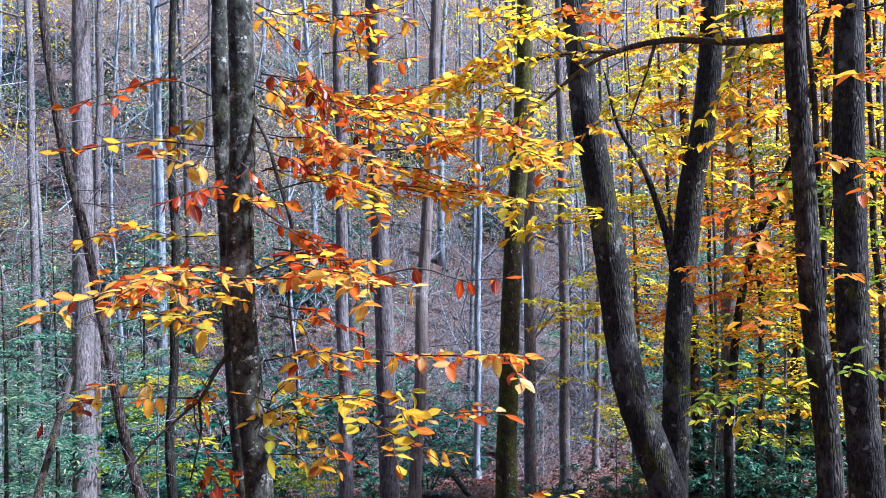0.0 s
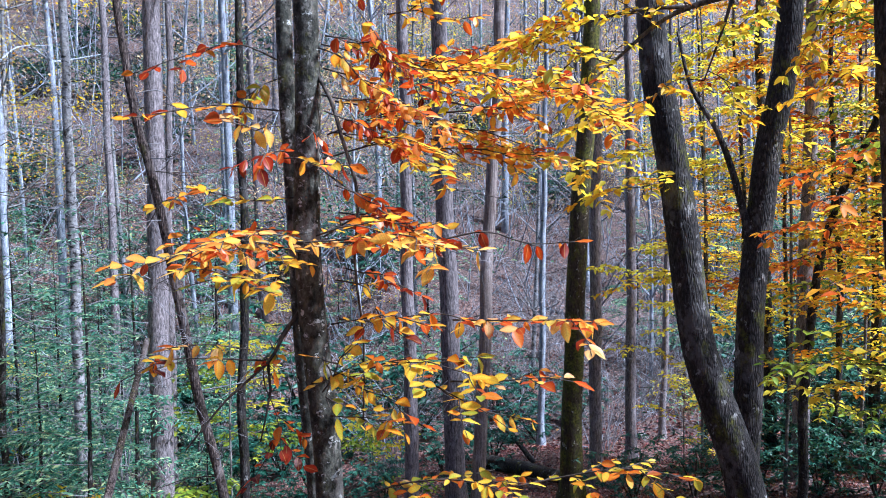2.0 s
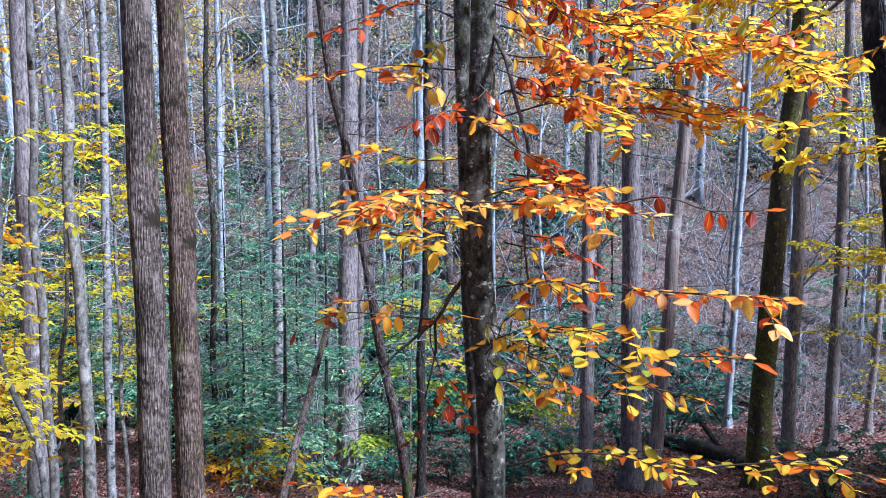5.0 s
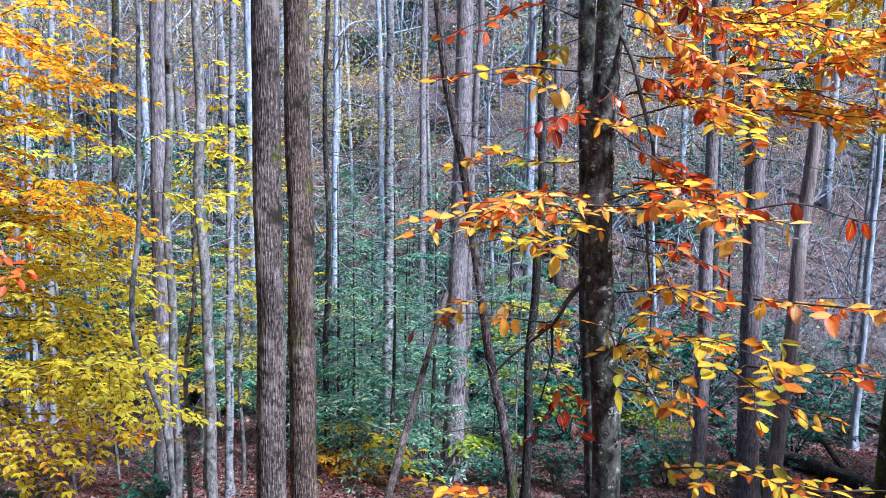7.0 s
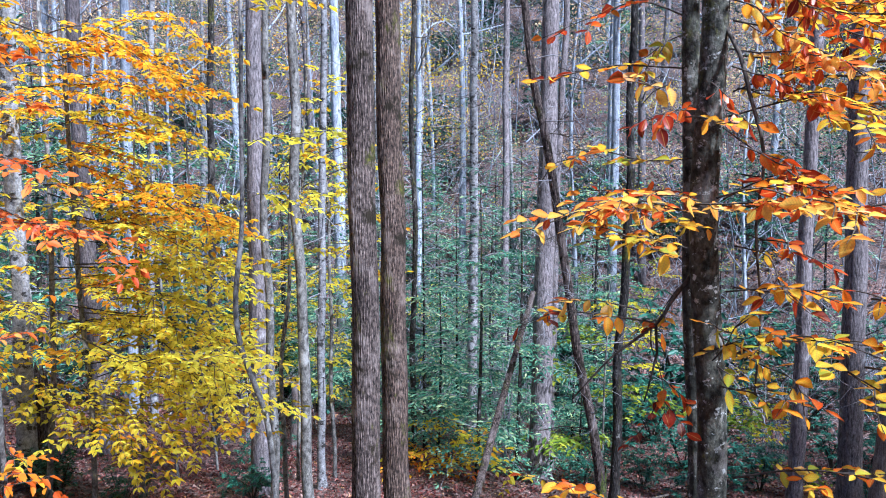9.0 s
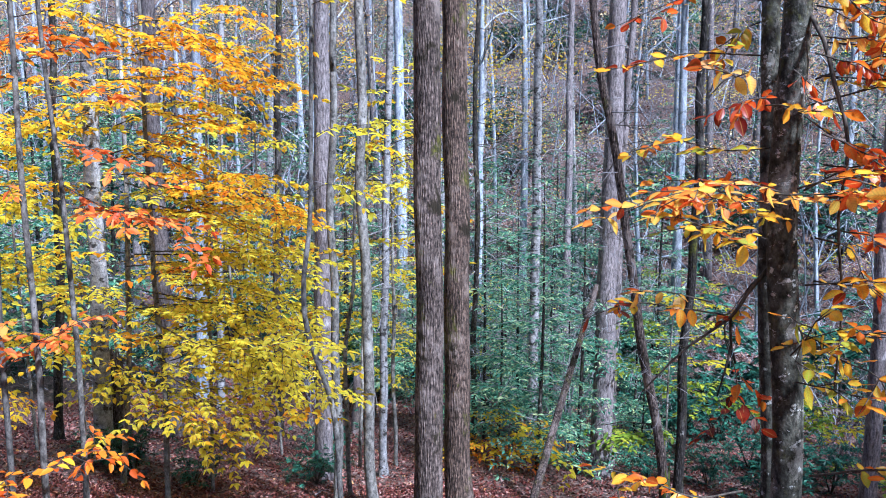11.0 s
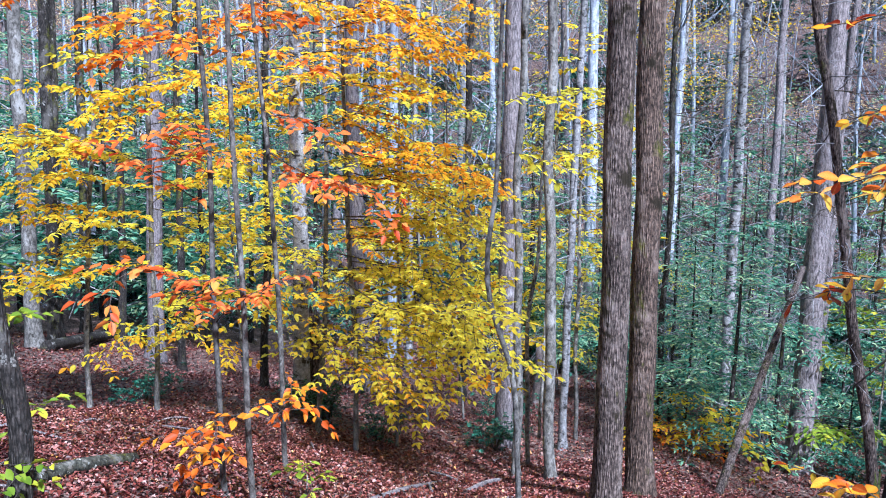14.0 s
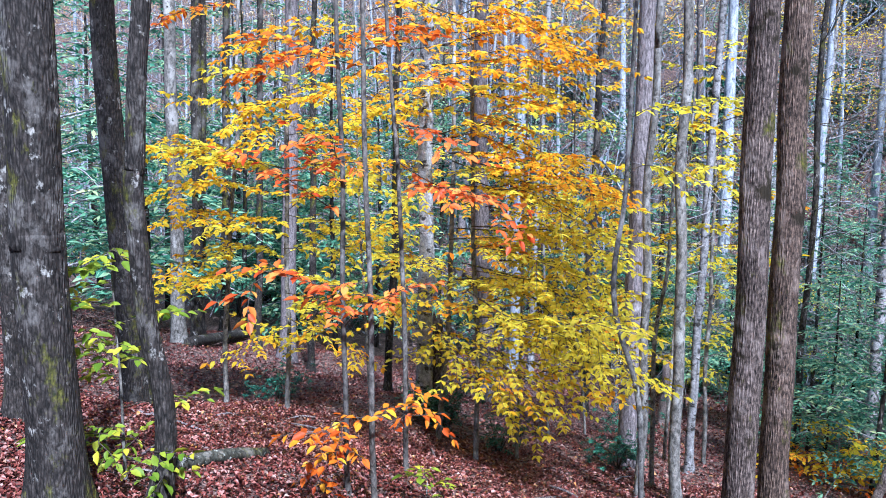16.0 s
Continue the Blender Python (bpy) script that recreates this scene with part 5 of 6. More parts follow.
# thinner sprays between them, finer leaved
for i, (p0, p1, lm) in enumerate((
    ((-6.87, 4.10, 2.86), (-5.24, 4.73, 2.32), LEAF_AMBER),
    ((-6.81, 4.23, 2.72), (-5.71, 4.62, 2.46), LEAF_AMBER),
    ((-6.98, 3.88, 2.94), (-5.41, 4.76, 2.72), LEAF_AMBER),
    ((-6.80, 3.93, 2.47), (-5.80, 4.37, 2.30), LEAF_AMBER),
    ((-6.95, 4.12, 2.24), (-5.86, 4.66, 1.99), LEAF_LEMON),
    ((-6.99, 4.08, 1.98), (-5.73, 4.50, 1.96), LEAF_GOLD),
    ((-7.03, 4.03, 1.71), (-5.40, 4.60, 1.46), LEAF_GOLD),
    ((-6.98, 4.12, 1.52), (-4.96, 4.63, 1.14), LEAF_AMBER),
    ((-6.70, 4.19, 1.44), (-5.19, 4.68, 1.24), LEAF_AMBER),
    ((-6.72, 4.12, 1.01), (-4.96, 4.73, 0.78), LEAF_LEMON),
    ((-6.82, 4.30, 0.78), (-5.16, 4.78, 0.60), LEAF_LEMON),
    ((-6.83, 4.24, 0.56), (-4.95, 4.78, 0.32), LEAF_LEMON),
    ((-6.75, 4.31, 0.33), (-5.25, 4.72, 0.14), LEAF_LEMON),
    ((-6.76, 4.24, 0.12), (-4.42, 4.52, -0.29), LEAF_LEMON),
    ((-6.70, 4.26, -0.05), (-4.83, 4.60, -0.18), LEAF_LEMON),
    ((-6.70, 4.19, -0.21), (-5.36, 4.54, -0.42), LEAF_LEMON),
    ((-6.69, 4.12, -0.42), (-5.53, 4.42, -0.59), LEAF_LEMON),
    ((-6.65, 4.08, -0.62), (-5.55, 4.30, -0.77), LEAF_GOLD),
    ((-6.82, 3.96, -0.30), (-6.14, 3.70, -0.65), LEAF_LEMON),
    ((-7.15, 4.21, 1.21), (-6.90, 3.38, 0.94), LEAF_LEMON),
    ((-7.16, 4.13, 0.76), (-6.94, 3.24, 0.69), LEAF_GOLD),
    ((-7.10, 4.15, 0.43), (-6.82, 3.37, 0.33), LEAF_LEMON),
    ((-7.05, 4.10, -0.02), (-6.74, 3.36, -0.07), LEAF_GOLD),
    ((-7.26, 4.00, 2.09), (-7.13, 2.93, 1.78), LEAF_GOLD),
    ((-7.25, 3.95, 2.41), (-7.14, 2.86, 2.06), LEAF_AMBER),
    ((-7.21, 3.94, 2.77), (-7.14, 2.79, 2.38), LEAF_RUST),
    ((-7.28, 3.99, 1.43), (-7.11, 2.95, 1.20), LEAF_GOLD),
    ((-7.09, 4.69, 1.26), (-5.84, 4.97, 0.91), LEAF_LEMON),
    ((-6.97, 4.72, 0.38), (-5.79, 4.93, 0.37), LEAF_LEMON),
    ((-6.82, 4.73, -0.26), (-5.65, 5.08, -0.20), LEAF_LEMON),
    ((-6.84, 4.60, -0.54), (-5.64, 4.78, -0.91), LEAF_LEMON),
)):
    rt, at0 = ((S4, S4b), (S5, S5b))[i % 2]
    spray(rt, at0, p0, p1, lm, 440 + i, leaf=0.07, reach=0.46, twig=0.085, droop=0.22, spacing=0.38, flat=0.18)
# lemon-leaved sapling beside the silver trunks
S8, S8p, S8b = sapling("slim sapling with level lemon-yellow sprays behind silver trunks", [(-7.32, 7.80, -2.59), (-7.63, 8.21, -0.33), (-7.70, 8.37, 1.51), (-7.58, 8.33, 3.16)], 0.05, 7.5, 0, GOLDS, 69)
for i, (p0, p1) in enumerate((
    ((-7.71, 8.36, 1.78), (-8.38, 8.31, 1.61)), ((-7.71, 8.36, 1.83), (-7.5, 9.11, 1.66)), ((-7.72, 8.36, 1.57), (-8.15, 7.97, 1.39)), ((-7.72, 8.36, 1.57), (-7.01, 8.57, 1.39)),
    ((-7.72, 8.35, 1.33), (-7.55, 7.64, 1.17)), ((-7.72, 8.35, 1.25), (-7.15, 8.62, 1.07)), ((-7.72, 8.35, 1.45), (-7.3, 8.55, 1.27)), ((-7.71, 8.36, 1.92), (-7.46, 7.72, 1.74)),
    ((-7.71, 8.34, 1.0), (-7.54, 7.62, 0.87)), ((-7.7, 8.27, 0.32), (-8.52, 8.42, 0.07)), ((-7.7, 8.27, 0.32), (-7.32, 8.86, 0.11)), ((-7.69, 8.26, 0.16), (-6.91, 8.42, 0.02)),
    ((-7.68, 8.24, 0.0), (-7.88, 7.89, -0.15)), ((-7.67, 8.22, -0.16), (-7.62, 9.09, -0.46)), ((-7.63, 8.18, -0.47), (-8.25, 8.3, -0.74)), ((-7.62, 8.16, -0.59), (-7.36, 8.96, -0.88)),
    ((-7.6, 8.13, -0.78), (-7.78, 7.7, -0.9)), ((-7.58, 8.11, -0.9), (-6.98, 8.56, -1.09)), ((-7.54, 8.06, -1.17), (-7.31, 8.52, -1.42)), ((-7.54, 8.06, -1.17), (-7.37, 7.34, -1.16)),
    ((-7.62, 8.15, -0.63), (-8.09, 7.75, -0.79)),
)):
    spray(S8, S8b, p0, p1, LEAF_GOLD if i % 5 == 4 else LEAF_LEMON, 520 + i, leaf=0.085, reach=0.36, twig=0.085, droop=0.3)
# leftward half of the gold canopy
S6, S6p, S6b = sapling("slim sapling with scattered yellow leaves", [(-8.85, 3.02, -1.49), (-8.85, 3.03, -0.15), (-8.84, 3.06, 1.77)], 0.060, 7.0, 0, GOLDS, 66)
S7, S7p, S7b = sapling("slim sapling with scattered yellow leaves", [(-9.44, 2.44, -1.48), (-9.42, 2.50, 0.15), (-9.39, 2.62, 2.08)], 0.063, 6.5, 0, GOLDS, 67)
for i, (p0, p1, lm) in enumerate((
    ((-8.14, 3.21, 2.57), (-8.02, 2.32, 2.27), LEAF_RUST), ((-8.06, 3.42, 2.18), (-8.07, 2.13, 1.73), LEAF_GOLD), ((-8.15, 3.20, 1.88), (-8.10, 2.04, 1.41), LEAF_GOLD), ((-8.84, 3.06, 1.14), (-8.54, 1.88, 1.40), LEAF_LEMON),
    ((-8.84, 3.05, 0.83), (-7.94, 3.67, 1.24), LEAF_LEMON), ((-8.84, 3.04, 0.63), (-8.52, 2.01, 0.77), LEAF_GOLD), ((-8.84, 3.03, 0.31), (-8.00, 3.56, 0.69), LEAF_LEMON), ((-8.85, 3.03, 0.25), (-8.69, 2.14, 0.39), LEAF_LEMON),
    ((-9.41, 2.55, 1.45), (-9.01, 1.56, 1.50), LEAF_GOLD), ((-9.41, 2.54, 1.13), (-8.99, 1.69, 0.98), LEAF_GOLD), ((-9.42, 2.50, -0.05), (-8.99, 1.69, -0.03), LEAF_LEMON), ((-8.85, 3.02, -0.28), (-8.31, 3.34, -0.48), LEAF_LEMON),
    ((-8.24, 3.49, 1.78), (-7.40, 3.87, 1.95), LEAF_GOLD), ((-8.27, 3.42, 1.16), (-7.58, 3.96, 1.01), LEAF_LEMON), ((-8.28, 3.41, 0.42), (-7.58, 3.95, 0.28), LEAF_LEMON), ((-8.83, 3.07, 1.52), (-8.17, 3.65, 1.60), LEAF_GOLD),
    ((-8.30, 3.35, 0.04), (-7.64, 3.84, -0.28), LEAF_LEMON), ((-8.85, 3.03, -0.95), (-8.55, 2.66, -0.44), LEAF_LEMON), ((-8.24, 3.51, 2.73), (-7.40, 3.87, 2.79), LEAF_RUST), ((-8.19, 3.62, -0.23), (-7.97, 3.09, 0.17), LEAF_LEMON),
)):
    spray(S6 if i % 2 else S7, (S6 if i % 2 else S7).location, p0, p1, lm, 380 + i, leaf=0.09, reach=0.5, twig=0.07, droop=0.22, spacing=0.38)
for i, (p0, p1, lm) in enumerate((
    ((-8.65, 2.96, 1.31), (-8.28, 1.63, 1.54), LEAF_LEMON),
    ((-8.64, 2.95, 0.99), (-8.33, 1.85, 1.14), LEAF_GOLD),
    ((-8.59, 2.96, 0.54), (-8.28, 1.95, 0.73), LEAF_LEMON),
    ((-8.55, 2.91, 0.16), (-8.24, 1.75, 0.16), LEAF_GOLD),
    ((-8.64, 2.99, 1.81), (-8.33, 1.82, 2.00), LEAF_GOLD),
    ((-8.61, 2.99, 2.25), (-8.25, 2.09, 2.29), LEAF_LEMON),
    ((-9.35, 2.60, 0.75), (-8.97, 1.51, 0.68), LEAF_GOLD),
    ((-9.38, 2.61, 1.28), (-9.00, 1.57, 1.53), LEAF_GOLD),
    ((-9.32, 2.58, 0.34), (-8.88, 1.59, 0.07), LEAF_GOLD),
    ((-8.51, 2.90, -0.09), (-7.89, 3.29, -0.27), LEAF_LEMON),
    ((-8.61, 2.97, 0.79), (-7.92, 3.57, 0.58), LEAF_LEMON),
    ((-8.64, 2.99, 1.31), (-7.92, 3.70, 1.27), LEAF_LEMON),
    ((-8.64, 2.99, 1.69), (-7.92, 3.70, 1.76), LEAF_GOLD),
    ((-8.62, 2.99, 2.18), (-7.85, 3.80, 2.12), LEAF_GOLD),
    ((-8.44, 2.87, -0.47), (-8.14, 2.23, -0.71), LEAF_GOLD),
    ((-8.68, 2.45, 3.05), (-8.38, 1.69, 2.82), LEAF_RUST),
    ((-8.26, 3.72, 2.82), (-8.23, 2.43, 2.59), LEAF_AMBER),
    ((-8.20, 3.76, 3.06), (-6.79, 4.34, 2.70), LEAF_AMBER),
    ((-8.54, 3.03, 2.79), (-8.32, 2.17, 2.41), LEAF_AMBER),
    ((-8.60, 2.90, 0.41), (-7.70, 3.47, 0.24), LEAF_LEMON),
    ((-8.47, 2.88, -0.35), (-7.51, 3.39, -0.70), LEAF_GOLD),
)):
    rt, at0 = ((S6, S6b), (S7, S7b))[i % 2]
    spray(rt, at0, p0, p1, lm, 480 + i, leaf=0.08, reach=0.4, twig=0.085, droop=0.3, spacing=0.42, flat=0.32)
for i, (p0, p1) in enumerate((((-7.08, 5.14, -2.49), (-7.07, 5.15, 1.20)), ((-8.09, 6.45, -2.74), (-8.23, 6.27, 1.13)), ((-9.15, 5.46, -2.54), (-9.30, 5.19, 1.10)), ((-9.66, 4.50, -2.16), (-9.73, 4.34, 1.09)), ((-8.77, 7.66, -2.90), (-8.94, 7.47, 0.42)))):
    sapling("slim sapling veiled in layered yellow leaves", [p0, p1], 0.04, 6.0 if i else 5.0, 16, (LEAF_GOLD, LEAF_LEMON, LEAF_AMBER), 56 + i, leaf=0.09, out=1.15, reach=0.45, low=0.25)
# other saplings round the hollow
sapling("crooked thin sapling over leaf litter", [(-4.44, 4.46, -1.08), (-4.48, 4.41, -0.34), (-4.62, 4.27, 0.27), (-4.65, 4.24, 0.69), (-4.61, 4.28, 1.22), (-4.59, 4.30, 2.01)], 0.05, 6.0, 5, GOLDS, 68, leaf=0.08, out=0.7)
sapling("thin dark sapling with yellow leaf tips", [(-6.29, 6.53, -2.30), (-6.34, 6.48, -0.65), (-6.27, 6.55, 0.42)], 0.059, 5.0, 6, GOLDS, 69, leaf=0.08, out=0.8)
sapling("yellow-leaved sapling between pale trunks", [(-7.19, 8.41, -2.33), (-7.21, 8.39, -0.49), (-7.25, 8.35, 1.60)], 0.064, 6.0, 18, GOLDS, 70, leaf=0.085, out=1.3, low=0.48)
sapling("lime-leaved sapling at the foot of a grey trunk", [(-5.39, 0.74, -0.76), (-5.39, 0.73, -0.06), (-5.39, 0.71, 0.31)], 0.023, 1.7, 16, (LEAF_LIME,), 71, leaf=0.085, out=0.6, reach=0.26, low=0.1)
sapling("low lime-leaved seedling in fallen leaves", [(-5.03, 2.79, -1.16), (-5.02, 2.81, -0.94)], 0.012, 0.5, 5, (LEAF_LIME,), 72, leaf=0.085, out=0.35, reach=0.15, low=0.3)
for i, (x, y, d, hgt) in enumerate(((1330, 600, 11.5, 8.5), (1180, 600, 13, 8.5), (1440, 600, 9, 8), (1250, 600, 16, 9.5), (1540, 600, 10, 8.5), (1380, 600, 15, 9.5), (1480, 600, 17, 10), (1120, 600, 17, 9.5), (1560, 600, 14, 9))):
    a, r = math.atan2(x - 784, 1373), d
    px, py = r * math.sin(a), r * math.cos(a)
    gz = float(ground_z(px, py))
    sapling("slender tree of layered yellow and orange foliage", [(px, py, gz), (px + 0.1, py, gz + 2.5), (px - 0.1, py + 0.1, gz + hgt)], 0.09, hgt, 28, ((LEAF_GOLD, LEAF_AMBER, LEAF_RUST), (LEAF_GOLD, LEAF_LEMON, LEAF_AMBER), (LEAF_AMBER, LEAF_RUST, LEAF_LIME))[i % 3], 73 + i, leaf=0.09, out=2.0, reach=0.55, bark_m=BARK_DARK, low=0.3)
for i, (x, y, hgt, lms) in enumerate((
    (3.05, 12.70, 8.5, (LEAF_LEMON, LEAF_GOLD)), (3.61, 10.54, 7.5, (LEAF_GOLD, LEAF_LEMON, LEAF_AMBER)), (4.82, 11.12, 8.0, (LEAF_LEMON, LEAF_GOLD, LEAF_AMBER)),
    (4.45, 9.17, 7.0, (LEAF_GOLD, LEAF_AMBER, LEAF_LIME)), (4.55, 8.05, 6.5, (LEAF_AMBER, LEAF_GOLD, LEAF_LIME)), (6.47, 12.51, 8.5, (LEAF_GOLD, LEAF_AMBER)))):
    z = float(ground_z(x, y))
    sapling("thin young tree hung with fine yellow sprays to its foot", [(x, y, z), (x + 0.12, y + 0.1, z + 0.4 * hgt), (x + 0.02, y - 0.06, z + 0.8 * hgt)], 0.05, hgt, 24, lms, 560 + i, leaf=0.085, out=1.6, reach=0.42, low=0.16)
for i, (p0, p1, lm) in enumerate((
    ((2.36, 4.86, 0.62), (1.55, 4.95, 0.62), LEAF_LIME), ((2.37, 4.85, 0.50), (1.72, 5.05, 0.46), LEAF_LEMON), ((2.34, 4.87, 1.52), (1.60, 4.95, 1.44), LEAF_RUST),
)):
    spray(R1, R1b, p0, p1, lm, 600 + i, leaf=0.07, reach=0.26, twig=0.09)
sapling("small yellow-green shrub in the hollow", [(-4.36, 11.76, -0.48), (-4.34, 11.76, 0.05)], 0.04, 3.0, 14, (LEAF_LEMON, LEAF_LIME), 90, leaf=0.11, out=1.3, reach=0.5)
sapling("small yellow shrub in the hollow", [(-2.43, 13.32, -2.96), (-2.41, 13.32, -2.17)], 0.03, 1.5, 10, (LEAF_LEMON, LEAF_LIME), 91, leaf=0.1, out=1.2, reach=0.4)
sapling("small yellow shrub on leaf litter", [(3.43, 15.66, -3.07), (3.44, 15.66, -1.94)], 0.03, 2.0, 10, (LEAF_LEMON,), 92, leaf=0.1, out=1.2, reach=0.4)
sapling("small yellow shrub at the edge of evergreens", [(-5.88, 9.43, -2.58), (-5.88, 9.43, -2.08)], 0.03, 1.2, 9, (LEAF_LEMON, LEAF_GOLD), 93, leaf=0.1, out=1.0, reach=0.35)


# yellow and green understorey behind the slim trunks
for i, ((x, y), hgt, lms) in enumerate((
    ((-12.22, 13.62), 2.6, (LEAF_LEMON, LEAF_LIME)), ((-13.97, 14.16), 3.2, (LEAF_LEMON, LEAF_GOLD)), ((-14.84, 13.54), 3.0, (LEAF_LEMON, LEAF_LIME)), ((-13.56, 15.97), 3.4, (LEAF_LEMON, LEAF_LEMON)),
    ((-15.43, 16.72), 4.0, (LEAF_LEMON, LEAF_TAN)), ((-17.15, 16.27), 4.4, (LEAF_GOLD, LEAF_TAN)), ((-17.65, 14.73), 4.0, (LEAF_LEMON, LEAF_GOLD)), ((-11.54, 17.25), 3.0, (LEAF_LEMON, LEAF_LIME)),
    ((-8.58, 22.78), 3.0, (LEAF_LEMON, LEAF_LIME)), ((-7.33, 23.84), 3.4, (LEAF_LEMON, LEAF_LIME)), ((-4.44, 22.76), 2.0, (LEAF_LEMON, LEAF_LEMON)), ((5.27, 24.72), 1.8, (LEAF_LEMON, LEAF_LEMON)),
)):
    z = float(ground_z(x, y))
    sapling("thin understorey shrub with small yellow-green leaves", [(x, y, z), (x + 0.1, y, z + hgt)], 0.035, hgt, 12, lms, 520 + i, leaf=0.1, out=1.3, reach=0.45, low=0.2, category="shrub")
for i, (x, y) in enumerate(((-6.54, 9.83), (-6.38, 10.47), (-5.92, 9.35), (-5.73, 9.27), (-6.12, 8.66))):
    z = float(ground_z(x, y))
    sapling("low orange-leaved seedling on leaf litter", [(x, y, z), (x, y + 0.02, z + 0.45)], 0.012, 0.5, 7, (LEAF_AMBER, LEAF_RUST), 540 + i, leaf=0.085, out=0.5, reach=0.2, low=0.2, category="seedling")


# ---------------------------------------------------------------- evergreens and shrubs
def hemlock(label, x, y, high, wide, seed, dense=1.0):
    k = np.random.default_rng(seed)
    base = np.array(on_ground(x, y, 0.05))
    root = thing("hemlock_tree", base, label, "evergreen tree", "young hemlocks")
    line = resample([(0, 0, 0), (0.05, 0.02, high * 0.5), (0, 0.05, high)], 0.3)
    v, q, c = tube(line, np.linspace(0.02 + 0.004 * high, 0.004, len(line)), 8)
    part("trunk", mesh_of("trunk", v, [q, c], BARK_DARK, True), root)
    tubes, pos, way = [], [], []
    n = int(6.5 * high * dense)
    for i in range(n):
        u = 0.06 + 0.94 * (i + k.uniform(0, 1)) / n
        p0 = np.array([0, 0, u * high])
        a = i * 2.4 + k.uniform(-0.4, 0.4)
        ln = wide * (1.05 - u) * k.uniform(0.55, 1.15) + 0.12
        d = np.array([np.cos(a), np.sin(a), 0])
        bl = resample([p0, p0 + d * ln * 0.5 + [0, 0, 0.1 * ln], p0 + d * ln + [0, 0, -0.14 * ln]], max(0.08, ln / 8))
        tubes.append(tube(bl, np.linspace(0.009, 0.002, len(bl)), 4))
        side = np.array([-d[1], d[0], 0])
        for s in np.arange(0.18, 1.0, 0.07 / max(ln, 0.25)):
            p = bl[min(int(s * (len(bl) - 1)), len(bl) - 1)] + k.normal(size=3) * 0.015
            for sg in (1, -1):
                tl = 0.42 * ln * (1.1 - s) * k.uniform(0.5, 1.2) + 0.06
                w = unit(d * 0.8 + sg * side + [0, 0, k.uniform(-0.35, 0.05)])
                m = max(1, int(tl / 0.075))
                for j in range(m):
                    q0 = p + w * tl * (j + 0.5) / m
                    for s2 in (1, -1):
                        pos.append(q0)
                        way.append(w * 0.7 + s2 * np.cross(w, [0, 0, 1]) + k.normal(size=3) * 0.25)
    v, f = joined(tubes)
    part("boughwork", mesh_of("boughwork", v, f, BARK_BARE, True), root, kind="stuff")
    pos, way = np.array(pos), np.array(way)
    up = unit(k.normal(size=pos.shape) * 0.4 + [0, 0, 1])
    v, f = small_leaves(pos, way, up, 0.09 * k.uniform(0.6, 1.3, len(pos)), 0.30, 0.1, 0.15)
    part("needles", mesh_of("needles", v, f, NEEDLES), root, kind="stuff")
    return root


h1 = hemlock("feathery green young hemlock in the hollow", -5.58, 9.73, 4.6, 1.7, 401, 1.15)
h2 = hemlock("feathery green young hemlock beside a ridged trunk", -6.67, 10.35, 3.4, 1.5, 402)
h3 = hemlock("feathery blue-green hemlock in the hollow", -5.38, 10.63, 5.2, 1.6, 403, 0.8)
for src, (x, y), s in ((h1, (-10.36, 17.79), 1.0), (h2, (-10.66, 16.91), 1.1), (h3, (-7.37, 13.48), 1.0), (h2, (-5.12, 12.52), 0.7), (h1, (-8.30, 13.70), 1.1), (h3, (-8.41, 12.61), 1.1),
                       (h1, (-21.0, 7.5), 2.1), (h3, (-24.0, 4.5), 2.4), (h2, (-19.0, 9.0), 2.5), (h1, (-26.0, 8.5), 2.4), (h3, (-28.0, 12.0), 2.4), (h2, (-22.0, 1.5), 3.0), (h1, (-18.0, 3.0), 2.0), (h3, (-19.5, 5.5), 2.0), (h2, (-16.5, 1.0), 2.6), (h1, (-23.5, 6.5), 2.4), (h3, (-17.0, 7.0), 1.8), (h2, (-25.0, 10.0), 3.0), (h1, (-20.0, 11.5), 2.2), (h2, (-27.0, 3.0), 3.4),
                       (h1, (-13.5, 21.0), 1.3), (h2, (-9.0, 23.0), 1.5), (h3, (-3.0, 29.0), 1.3), (h1, (-17.0, 25.0), 1.4), (h2, (5.0, 31.0), 1.6), (h3, (-23.0, 19.0), 1.5),
                       (h1, (-18.4, 20.0), 1.16), (h2, (-6.1, 14.6), 1.07), (h3, (-7.2, 13.9), 0.83), (h1, (-19.0, 15.9), 0.96), (h2, (-14.1, 26.0), 1.43), (h3, (-14.5, 15.0), 1.15), (h1, (-9.7, 12.6), 1.19), (h2, (-10.7, 26.1), 0.84), (h3, (-17.2, 22.2), 0.96), (h1, (-20.2, 19.5), 0.81), (h2, (-12.6, 15.6), 1.15), (h3, (-8.6, 15.8), 1.03), (h1, (-13.4, 14.5), 0.90), (h2, (-13.5, 17.0), 1.36), (h3, (-7.1, 18.5), 1.36), (h1, (-11.7, 19.3), 0.97), (h2, (-6.3, 28.3), 0.86), (h3, (-14.3, 14.7), 1.47), (h1, (-13.3, 25.8), 1.19), (h2, (-9.4, 24.4), 1.27)):
    c = copy_thing(src, pose(*on_ground(x, y, 0.05), 0, 0, 71 * x) @ Matrix.Diagonal((s, s, s, 1)))


